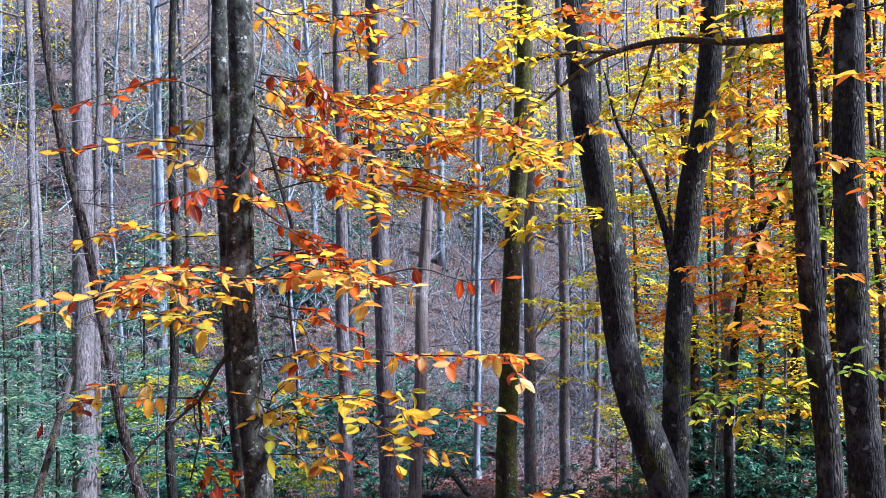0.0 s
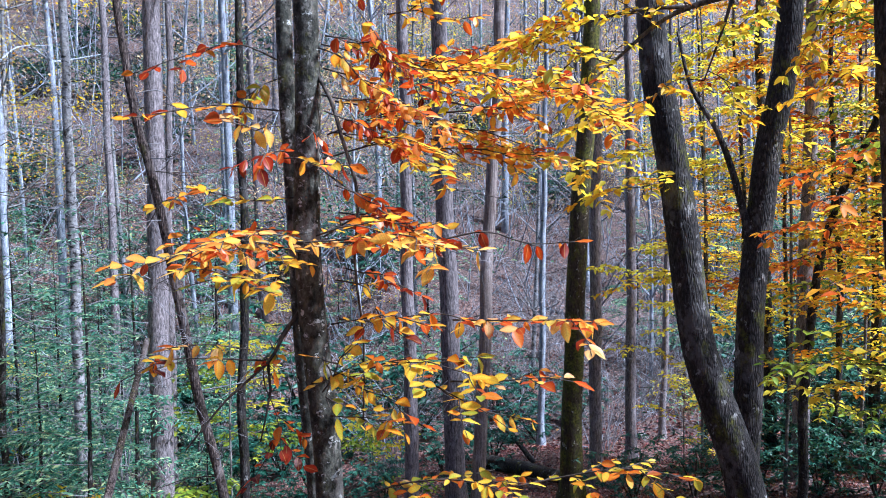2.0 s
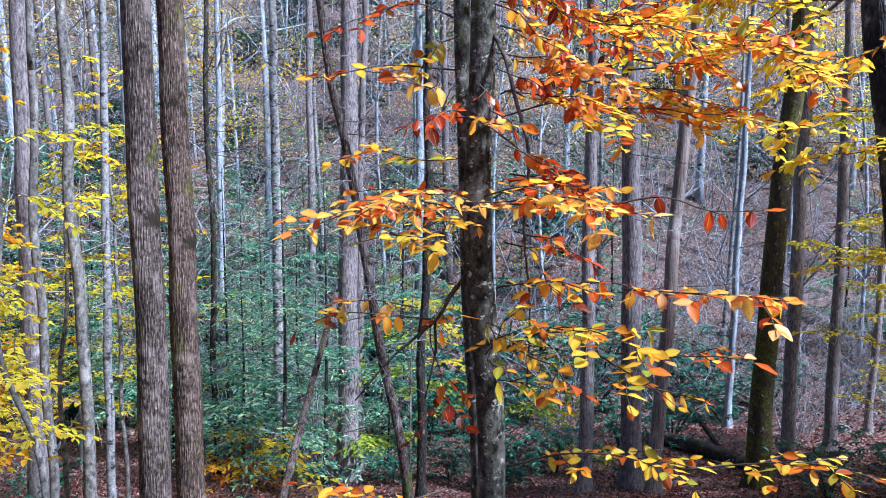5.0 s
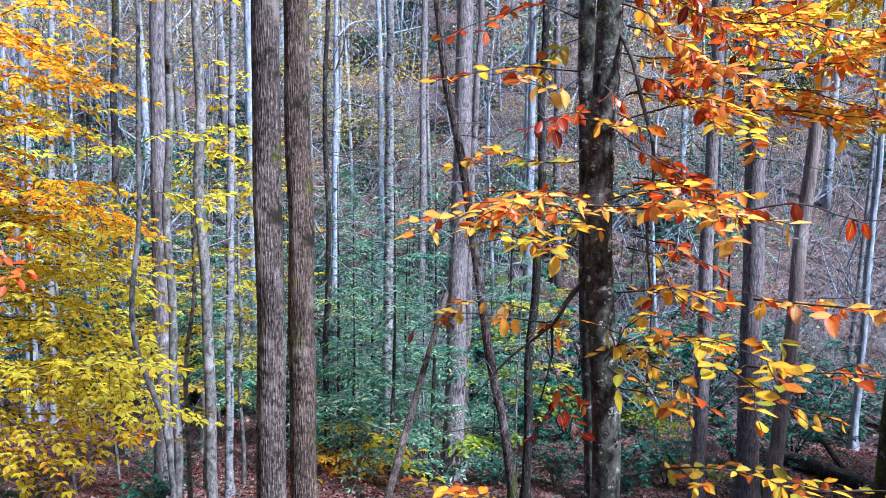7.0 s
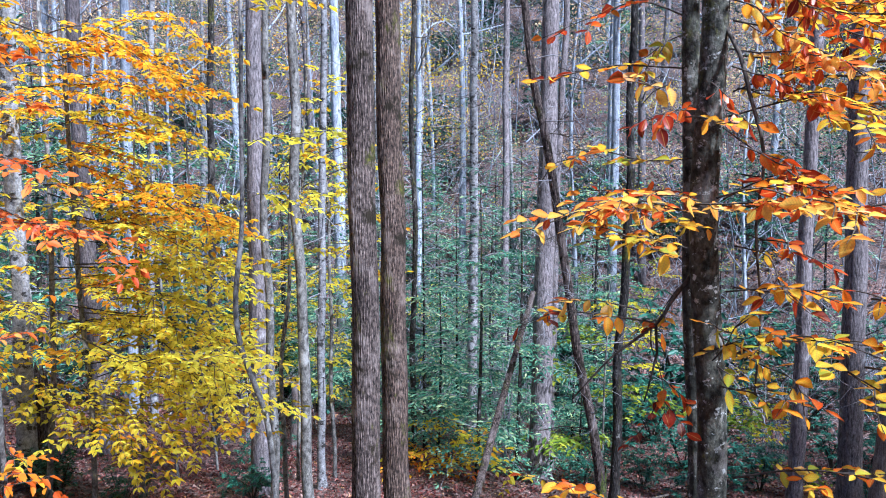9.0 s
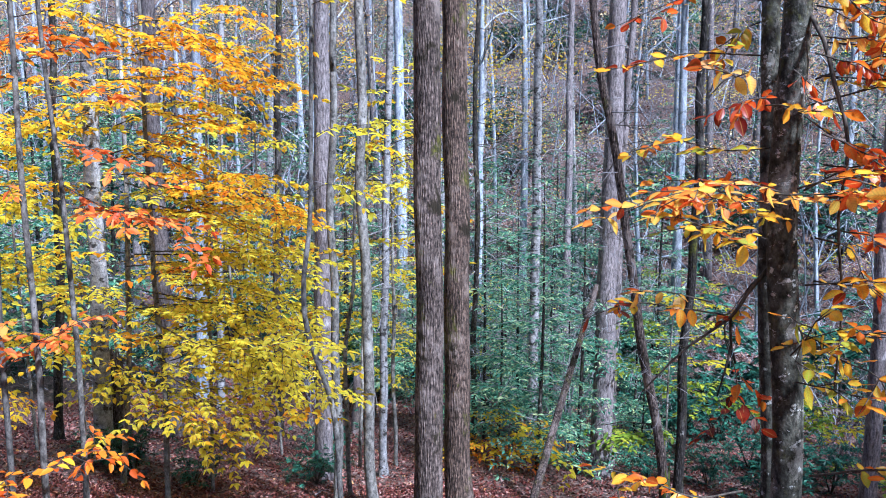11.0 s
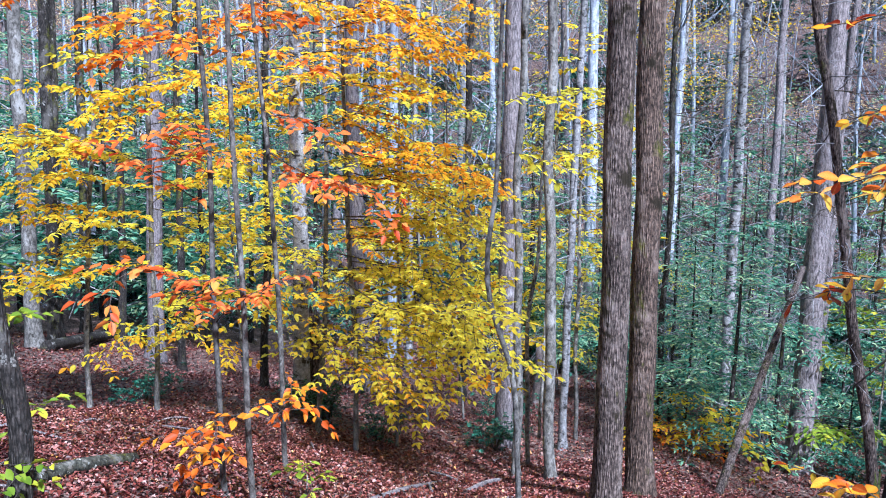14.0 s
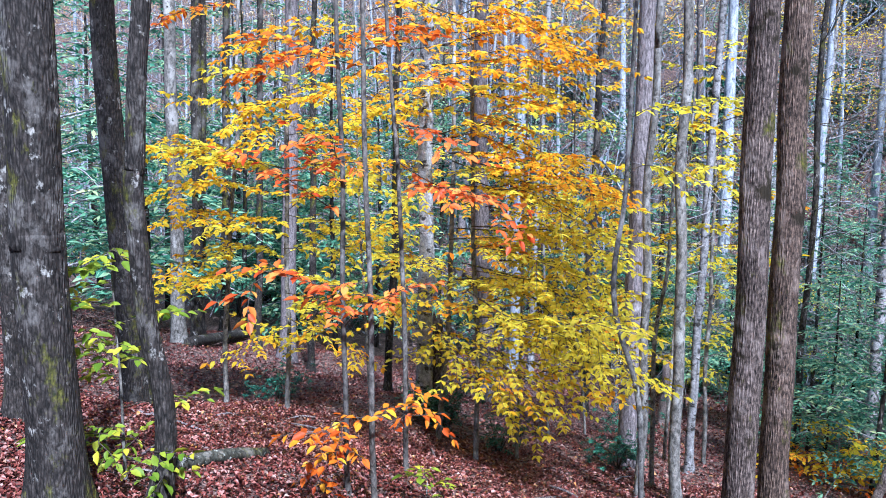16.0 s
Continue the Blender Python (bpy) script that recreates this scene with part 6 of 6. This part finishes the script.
def rhododendron(label, x, y, high, wide, seed):
    k = np.random.default_rng(seed)
    base = np.array(on_ground(x, y, 0.03))
    root = thing("rhododendron_shrub", base, label, "shrub", "rhododendrons")
    pos, way = [], []
    for i in range(5):
        a = i * 1.26 + k.uniform(-0.3, 0.3)
        tip = np.array([np.cos(a) * wide * k.uniform(0.3, 0.9), np.sin(a) * wide * k.uniform(0.3, 0.9), high * k.uniform(0.55, 1.0)])
        line = resample([(0, 0, 0), tip * [0.4, 0.4, 0.65] + k.normal(size=3) * 0.08, tip], 0.15)
        v, q, c = tube(line, np.linspace(0.022, 0.006, len(line)), 5)
        part("stem", mesh_of("stem", v, [q, c], BARK_TWIG, True), root)
        for j in range(25):
            c0 = line[k.integers(len(line) // 3, len(line))] + k.normal(size=3) * [0.24 * wide, 0.24 * wide, 0.14 * high]
            m = int(k.integers(6, 10))
            az = np.linspace(0, 6.28, m, endpoint=False) + k.uniform(0, 6)
            pos.append(np.repeat(c0[None], m, 0))
            way.append(np.stack([np.cos(az), np.sin(az), k.uniform(-0.5, 0.45, m)], 1))
    pos, way = np.vstack(pos), np.vstack(way)
    pos[:, 2] = np.maximum(pos[:, 2], 0.06)
    up = unit(k.normal(size=pos.shape) * 0.25 + [0, 0, 1])
    v, f = leaf_faces(pos, way, up, 0.135 * k.uniform(0.7, 1.25, len(pos)), 0.34, 0.15, 0.18)
    part("foliage", mesh_of("foliage", v, f, LEAF_DARK), root, kind="stuff")
    return root


r1 = rhododendron("glossy dark green rhododendron in the hollow", 0.70, 21.12, 1.5, 1.2, 501)
r2 = rhododendron("glossy dark green rhododendron in the hollow", -5.31, 15.12, 1.5, 1.3, 502)
r3 = rhododendron("low dark green rhododendron under trees", 5.85, 14.89, 1.3, 1.4, 503)
for i, (x, y, s) in enumerate((
    (0.27, 23.28, 1.2), (1.89, 22.55, 1.1), (-0.42, 24.38, 1.0), (-2.52, 20.73, 1.1), (-6.55, 20.67, 0.8), (-6.96, 19.16, 0.6), (-8.51, 20.44, 0.8), (-5.16, 17.01, 1.2),
    (-4.31, 10.79, 0.45), (-3.61, 13.71, 0.7), (-3.58, 11.32, 0.45), (-6.50, 16.86, 0.9), (5.60, 12.61, 1.1), (6.37, 12.69, 1.2), (4.60, 12.91, 1.0), (6.01, 11.02, 1.1),
    (7.80, 17.00, 1.3), (8.71, 30.53, 1.4), (7.58, 31.35, 1.4), (9.91, 29.48, 1.3), (-13.43, 15.57, 1.3), (-12.99, 16.00, 1.2), (-10.83, 16.34, 1.2), (-13.96, 15.03, 1.2), (-6.21, 15.75, 1.1),
    (-7.92, 7.87, 0.45), (-6.98, 6.62, 0.4), (-8.59, 5.12, 0.45), (-8.79, 4.98, 0.4), (-10.02, 3.30, 0.4), (-7.45, 5.14, 0.35), (-1.41, 15.82, 0.8), (-0.42, 16.78, 0.9), (-0.71, 12.11, 0.5), (-2.03, 12.00, 0.6), (-2.62, 11.37, 0.7), (-4.03, 19.02, 0.9), (-9.66, 18.63, 1.1), (6.18, 21.30, 1.1), (-14.53, 16.65, 1.3), (-14.20, 17.46, 1.2), (-16.99, 17.92, 1.5), (-17.55, 17.09, 1.4), (-18.75, 16.90, 1.5), (-11.84, 18.85, 1.3), (1.58, 10.21, 0.55), (2.55, 11.02, 0.66), (3.33, 10.86, 0.66), (3.95, 10.29, 0.64), (4.44, 9.81, 0.69), (4.27, 12.76, 0.94),
)):
    copy_thing((r1, r2, r3)[i % 3], pose(*on_ground(x, y, 0.03), 0, 0, 57 * i) @ Matrix.Diagonal((s, s, s, 1)))


def bare_shrub(label, x, y, high, seed, n=16):
    k = np.random.default_rng(seed)
    base = np.array(on_ground(x, y, 0.03))
    root = thing("bare_shrub", base, label, "shrub", "bare shrubs")
    for i in range(n):
        a, lean = k.uniform(0, 6.28), k.uniform(0.15, 0.9)
        tip = np.array([np.cos(a) * lean, np.sin(a) * lean, k.uniform(0.6, 1.0)]) * high
        line = resample([k.normal(size=3) * [0.1, 0.1, 0], tip * [0.4, 0.4, 0.6] + k.normal(size=3) * 0.1, tip - [0, 0, 0.1 * high]], 0.2)
        tubes = [tube(line, np.linspace(0.011, 0.003, len(line)), 4)]
        for j in range(9):
            p = line[k.integers(len(line) // 4, len(line))]
            e = p + unit(unit(tip) + k.normal(size=3) * 0.8) * k.uniform(0.25, 0.8)
            tw = resample([p, (p + e) / 2 + k.normal(size=3) * 0.06, e], 0.15)
            tubes.append(tube(tw, np.linspace(0.005, 0.002, len(tw)), 3))
        v, f = joined(tubes)
        part("stem", mesh_of("stem", v, f, BARK_BARE, True), root)
    return root


b1 = bare_shrub("bare pale grey shrub in the hollow", 2.23, 18.70, 2.6, 601)
b2 = bare_shrub("bare pale grey shrub in the hollow", 0.31, 25.53, 3.0, 602)
for i, (x, y, s) in enumerate(((3.78, 23.18, 1.2), (2.29, 26.94, 1.4), (-1.09, 23.16, 1.2), (-1.90, 25.11, 1.4), (1.23, 29.06, 1.5), (5.22, 26.22, 1.3), (-6.48, 12.31, 1.2), (-9.03, 15.93, 1.4),
                               (-9.67, 13.25, 1.2), (-11.15, 10.65, 0.8), (-4.26, 23.71, 1.2), (-2.66, 17.12, 1.1), (6.90, 26.26, 1.2), (-10.42, 16.78, 1.3))):
    copy_thing((b1, b2)[i % 2], pose(*on_ground(x, y, 0.03), 0, 0, 83 * i) @ Matrix.Diagonal((s, s, s, 1)))


# ---------------------------------------------------------------- fallen wood
def log(name, label, ends, r, bark_m, seed):
    a, b = (np.array(e, float) for e in ends)
    line = resample([a, (a + b) / 2 + [0, 0, 0.03], b], 0.1)
    v, q, c = tube(line - a, np.linspace(r, r * 0.7, len(line)), 16, 0.1, 0.06, seed)
    ob = new(name, mesh_of(name, v, [q, c], bark_m, True))
    ob.location = a
    return tagged(ob, label, "log")


def lying(x0, y0, x1, y1, r):
    return (on_ground(x0, y0, -0.6 * r), on_ground(x1, y1, -0.6 * r))


log("fallen_log", "grey rotting log half sunk in leaves", lying(-5.59, 1.07, -6.10, 1.90, 0.06), 0.06, BARK_LICHEN, 1)
log("fallen_log", "dark rotting log across leaf litter", lying(-0.68, 16.42, 1.03, 13.79, 0.2), 0.16, BARK_DARK, 2)
log("fallen_branch", "grey broken branch on fallen leaves", lying(-5.27, 4.60, -5.81, 5.63, 0.03), 0.03, BARK_GREY, 3)
log("fallen_branch", "weathered branch lying across leaves", lying(-5.04, 3.26, -5.76, 4.72, 0.03), 0.025, BARK_GREY, 4)
log("fallen_log", "long dark log on the far slope", lying(-14.57, 3.12, -18.00, 5.44, 0.12), 0.12, BARK_DARK, 5)
log("leaning_dead_trunk", "brown dead trunk leaning among hemlocks", ((*on_ground(-4.49, 7.65, 0.05),), (-4.66, 9.65, 0.05)), 0.05, BARK_RIDGED, 6)
log("leaning_dead_trunk", "mossy snapped pole leaning to the ground", ((*on_ground(0.53, 16.63, 0.05),), (-0.24, 18.03, -3.31)), 0.06, BARK_DARK, 7)


def stump(label, x, y, high, r, seed):
    """A standing broken stem with a splintered top."""
    k = np.random.default_rng(seed)
    line = resample([(0, 0, -0.1), (0.01, 0.02, high * 0.5), (0.03, 0.0, high)], 0.08)
    v, q, c = tube(line, r * np.linspace(1.25, 0.85, len(line)), 16, 0.1, 0.08, seed)
    v[len(line) * 16 - 16 : len(line) * 16, 2] += k.uniform(-0.1, 0.16, 16)
    ob = new("broken_stump", mesh_of("broken_stump", v, [q, c], BARK_RIDGED if seed == 8 else WOOD_DEAD, True))
    ob.location = on_ground(x, y)
    tagged(ob, label, "stump")


stump("brown rotting stump among yellow leaves", -9.27, 5.32, 1.31, 0.090, 8)
stump("pale broken stump behind slim trunks", -10.51, 11.14, 1.11, 0.094, 9)


def rock(label, x, y, size, seed):
    k = np.random.default_rng(seed)
    bm = bmesh.new()
    bmesh.ops.create_icosphere(bm, subdivisions=3, radius=size)
    for vert in bm.verts:
        vert.co *= 1 + 0.35 * noise.noise(vert.co * (1.6 / size) + Vector((seed, 0, 0)))
        vert.co.z *= 0.7
    me = bpy.data.meshes.new("rock")
    bm.to_mesh(me)
    bm.free()
    me.materials.append(BARK_PALE)
    ob = new("rock", me)
    ob.location = on_ground(x, y, -0.3 * size)
    tagged(ob, label, "rock")


rock("pale grey stone lying in leaf litter", 3.26, 19.53, 0.15, 5)
k = np.random.default_rng(31)
for i in range(16):
    a, r = radians(k.uniform(42, 82)), k.uniform(5.2, 9.5)
    x, y, turn, ln = -r * math.sin(a), r * math.cos(a), k.uniform(0, 6.28), k.uniform(0.3, 0.9)
    log("fallen_stick", "grey bare stick lying on fallen leaves", lying(x, y, x + ln * math.cos(turn), y + ln * math.sin(turn), 0.02), k.uniform(0.006, 0.016), BARK_GREY, 20 + i)


# ---------------------------------------------------------------- woods on the hillside
def far_variant(label, high, wide, bark_m, leaf_m, seed):
    k = np.random.default_rng(seed)
    base = np.array([0.0, 0.0, 0.0])
    root = thing("hillside_tree", base, label, "tree", "hillside trees")
    line = resample([(0, 0, -0.3), k.normal(size=3) * [0.2, 0.2, 0] + [0, 0, high * 0.5], k.normal(size=3) * [0.5, 0.5, 0] + [0, 0, high]], 1.0)
    rad = wide / 2 * np.linspace(1.1, 0.25, len(line))
    v, q, c = tube(line, rad, 9, 0.06, 0, seed)
    part("trunk", mesh_of("trunk", v, [q, c], bark_m, True), root)
    tubes = []
    for _ in range(13):
        p = line[int(k.integers(2, len(line) - 1))]
        a, ln = k.uniform(0, 6.28), k.uniform(0.8, 3.2)
        tip = p + ln * np.array([0.75 * np.cos(a), 0.75 * np.sin(a), k.uniform(0.1, 1.0)])
        bl = resample([p, (p + tip) / 2 + k.normal(size=3) * 0.1 * ln, tip], 0.5)
        tubes.append(tube(bl, np.linspace(0.035, 0.012, len(bl)), 4))
        for _ in range(3):
            q = bl[int(k.integers(1, len(bl)))]
            e = q + unit(tip - p + k.normal(size=3) * 0.7 * ln) * k.uniform(0.4, 1.2)
            tw = resample([q, (q + e) / 2 + k.normal(size=3) * 0.08, e], 0.4)
            tubes.append(tube(tw, np.linspace(0.015, 0.006, len(tw)), 3))
    vv, ff = joined(tubes)
    part("branchwork", mesh_of("branchwork", vv, ff, bark_m, True), root, kind="stuff")
    crown_of(root, line, rad, base, leaf_m, 3.4, 0.45, 3, 250, 0.11, seed, bark_m)
    root.location = (0, 0, -500)
    return root


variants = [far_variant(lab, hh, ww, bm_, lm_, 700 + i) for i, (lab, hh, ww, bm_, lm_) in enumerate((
    ("pale blue-grey haze-tinted trunk on the far hillside", 18, 0.26, BARK_FAR_HAZED, LEAF_TAN), ("pale grey trunk on the far hillside", 21, 0.34, BARK_FAR_HAZED, LEAF_TAN), ("slim pale trunk on the far hillside", 16, 0.17, BARK_FAR_HAZED, LEAF_TAN),
    ("grey trunk on the far hillside", 20, 0.30, BARK_GREY, LEAF_TAN), ("slim blue-grey haze-tinted trunk with tan leaves on the hillside", 15, 0.15, BARK_FAR_HAZED, LEAF_TAN), ("slim silver trunk on the far hillside", 17, 0.18, BARK_PALE, LEAF_GOLD)))]
placed = []
k = np.random.default_rng(99)
tries = 0
while len(placed) < 315 and tries < 6000:
    tries += 1
    a, r = radians(k.uniform(-42, 104)), 24 + 75 * k.random() ** 1.25
    x, y = -r * math.sin(a), r * math.cos(a)
    if 0.9 * y - 0.42 * x < 20 and r < 40:
        continue
    if any((x - u) ** 2 + (y - w) ** 2 < 2.2 for u, w in placed):
        continue
    placed.append((x, y))
    i = len(placed)
    m = pose(*on_ground(x, y, 0.1), k.uniform(-3, 3), k.uniform(-3, 3), k.uniform(0, 360))
    s = k.uniform(0.85, 1.2)
    src = variants[int(k.integers(6))]
    if i <= 6:
        src = variants[i - 1]
        src.matrix_basis = m
    else:
        copy_thing(src, m @ Matrix.Diagonal((s, s, s, 1)))


# ---------------------------------------------------------------- brushwood across the hollow
def brushwood(count, near, far, size, thick, seed, lean=0.5, high=5.0):
    """Thin bent bare stems and twigs, three-sided."""
    k = np.random.default_rng(seed)
    a = np.radians(k.uniform(-40, 102, count))
    r = near + (far - near) * k.random(count) ** 0.8
    x, y = -r * np.sin(a), r * np.cos(a)
    keep = 0.9 * y - 0.42 * x > 15 + 3 * k.random(count)
    x, y = x[keep], y[keep]
    n = len(x)
    p = np.stack([x, y, ground_z(x, y) + k.uniform(0, 1, n) ** 2 * high * (k.random(n) < 0.6)], 1)
    d = unit(np.stack([k.normal(0, lean, n), k.normal(0, lean, n), k.uniform(0.1, 1.2, n)], 1))
    ln = size * k.uniform(0.4, 1.3, n)[:, None]
    mid = p + d * ln * 0.5 + k.normal(size=(n, 3)) * 0.13 * lean * ln
    tip = p + d * ln + k.normal(size=(n, 3)) * 0.18 * lean * ln
    u = unit(np.cross(d, [0.3, 0.9, 0.1]))
    w = np.cross(d, u)
    rows = []
    for c, t in ((p, 1.0), (mid, 0.75), (tip, 0.3)):
        for q in range(3):
            rows.append(c + thick * t * (np.cos(q * 2.094) * u + np.sin(q * 2.094) * w))
    verts = np.stack(rows, 1).reshape(-1, 3)
    b = np.arange(n)[:, None] * 9
    quads = np.vstack([b + [[i * 3 + j, i * 3 + (j + 1) % 3, i * 3 + 3 + (j + 1) % 3, i * 3 + 3 + j]] for i in range(2) for j in range(3)])
    return verts, quads


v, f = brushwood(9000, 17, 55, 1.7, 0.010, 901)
tagged(new("brushwood", mesh_of("brushwood", v, f, BARK_POLE_HAZED, True)), "tangle of pale bare twigs across the hollow", "brushwood", kind="stuff")
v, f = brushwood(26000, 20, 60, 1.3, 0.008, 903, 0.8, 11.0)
tagged(new("brushwood", mesh_of("brushwood", v, f, BARK_POLE_HAZED, True)), "fine pale bare branches over the hillside", "brushwood", kind="stuff")
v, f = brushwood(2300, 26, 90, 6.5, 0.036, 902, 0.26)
tagged(new("brushwood", mesh_of("brushwood", v, f, BARK_POLE_HAZED, True)), "thin pale saplings and poles on the hillside", "brushwood", kind="stuff")


def scattered(count, near, far, size, clumps, seed, tall=7.0, gap=16.0, open_at=4.0, open_wide=9.0):
    """Thin understorey leaves in loose layered clumps over the hillside, with a bare glade of litter at one bearing."""
    k = np.random.default_rng(seed)
    a = np.radians(k.uniform(-40, 102, clumps))
    r = near + (far - near) * k.random(clumps) ** 0.8
    x, y = -r * np.sin(a), r * np.cos(a)
    keep = (0.9 * y - 0.42 * x > gap) & ((np.abs(np.degrees(a) + open_at) > open_wide) | (r > 37))
    x, y = x[keep], y[keep]
    c = np.stack([x, y, ground_z(x, y) + k.uniform(0.5, tall, len(x))], 1)
    i = k.integers(0, len(c), count)
    pos = c[i] + k.normal(size=(count, 3)) * [1.0, 1.0, 0.28]
    way = k.normal(size=(count, 3)) * [1, 1, 0.3]
    up = unit(k.normal(size=pos.shape) * 0.4 + [0, 0, 1])
    return small_leaves(pos, way, up, size * k.uniform(0.6, 1.3, count), 0.5)


for lm, count, near, far, size, clumps, seed, gap, lab in (
    (LEAF_MINT, 110000, 17, 75, 0.12, 420, 914, 14, "sparse evergreen undergrowth over the hollow"), (LEAF_DARK, 70000, 19, 70, 0.14, 210, 915, 16, "dark evergreen thickets on the hillside"), (LEAF_TAN, 120000, 22, 85, 0.095, 380, 911, 17, "sparse tan understorey leaves on the hillside"), (LEAF_LEMON, 24000, 17, 55, 0.08, 130, 912, 15, "sparse yellow understorey leaves on the hillside"),
    (LEAF_GOLD, 9000, 24, 75, 0.08, 46, 913, 18, "sparse gold understorey leaves on the hillside")):
    v, f = scattered(count, near, far, size, clumps, seed, gap=gap)
    tagged(new("understorey_foliage", mesh_of("understorey_foliage", v, f, lm)), lab, "foliage", kind="stuff")
k = np.random.default_rng(77)
for i in range(155):
    a, r = radians(k.uniform(-35, 98)), k.uniform(20, 58)
    x, y = -r * math.sin(a), r * math.cos(a)
    if 0.9 * y - 0.42 * x < 17 or (abs(math.degrees(a) + 4) < 10 and r < 40):
        continue
    s = k.uniform(1.2, 2.2)
    copy_thing((r1, r2, r3, r2, r1, r3, h2)[i % 7], pose(*on_ground(x, y, 0.05), 0, 0, 40 * i) @ Matrix.Diagonal((s, s, s, 1)))


# ---------------------------------------------------------------- fallen leaves
def litter(count, near, far, size, seed, turn=(-38, 100)):
    k = np.random.default_rng(seed)
    a = np.radians(k.uniform(*turn, count))
    r = near + (far - near) * k.random(count) ** 0.75
    x, y = -r * np.sin(a), r * np.cos(a)
    z = ground_z(x, y)
    pos = np.stack([x, y, z + k.uniform(0.003, 0.04, count)], 1)
    az = k.uniform(0, 6.28, count)
    way = np.stack([np.cos(az), np.sin(az), k.normal(0, 0.25, count)], 1)
    up = unit(k.normal(size=pos.shape) * 0.35 + [-0.1, 0.244, 1])
    return small_leaves(pos, way, up, size * k.uniform(0.6, 1.4, count), 0.6, 0.4, 0.25)


v, f = litter(165000, 2.0, 20.0, 0.044, 801)
tagged(new("leaf_litter", mesh_of("leaf_litter", v, f, LITTER)), "red-brown fallen beech leaves covering the ground", "fallen leaves", kind="stuff")
v, f = litter(95000, 2.5, 9.5, 0.037, 803)
tagged(new("leaf_litter", mesh_of("leaf_litter", v, f, LITTER)), "deep red-brown leaf litter beside the path", "fallen leaves", kind="stuff")
v, f = litter(105000, 0.05, 14.0, 0.058, 804, (95, 325))
tagged(new("leaf_litter", mesh_of("leaf_litter", v, f, LITTER)), "red-brown fallen leaves on the open path side", "fallen leaves", kind="stuff")
v, f = litter(8000, 0.05, 2.9, 0.05, 805, (-40, 102))
tagged(new("leaf_litter", mesh_of("leaf_litter", v, f, LITTER)), "red-brown fallen leaves underfoot on the path", "fallen leaves", kind="stuff")
v, f = litter(52000, 18.0, 42.0, 0.10, 802, (-30, 60))
tagged(new("leaf_litter", mesh_of("leaf_litter", v, f, LITTER)), "fallen leaves on the far slope of the hollow", "fallen leaves", kind="stuff")
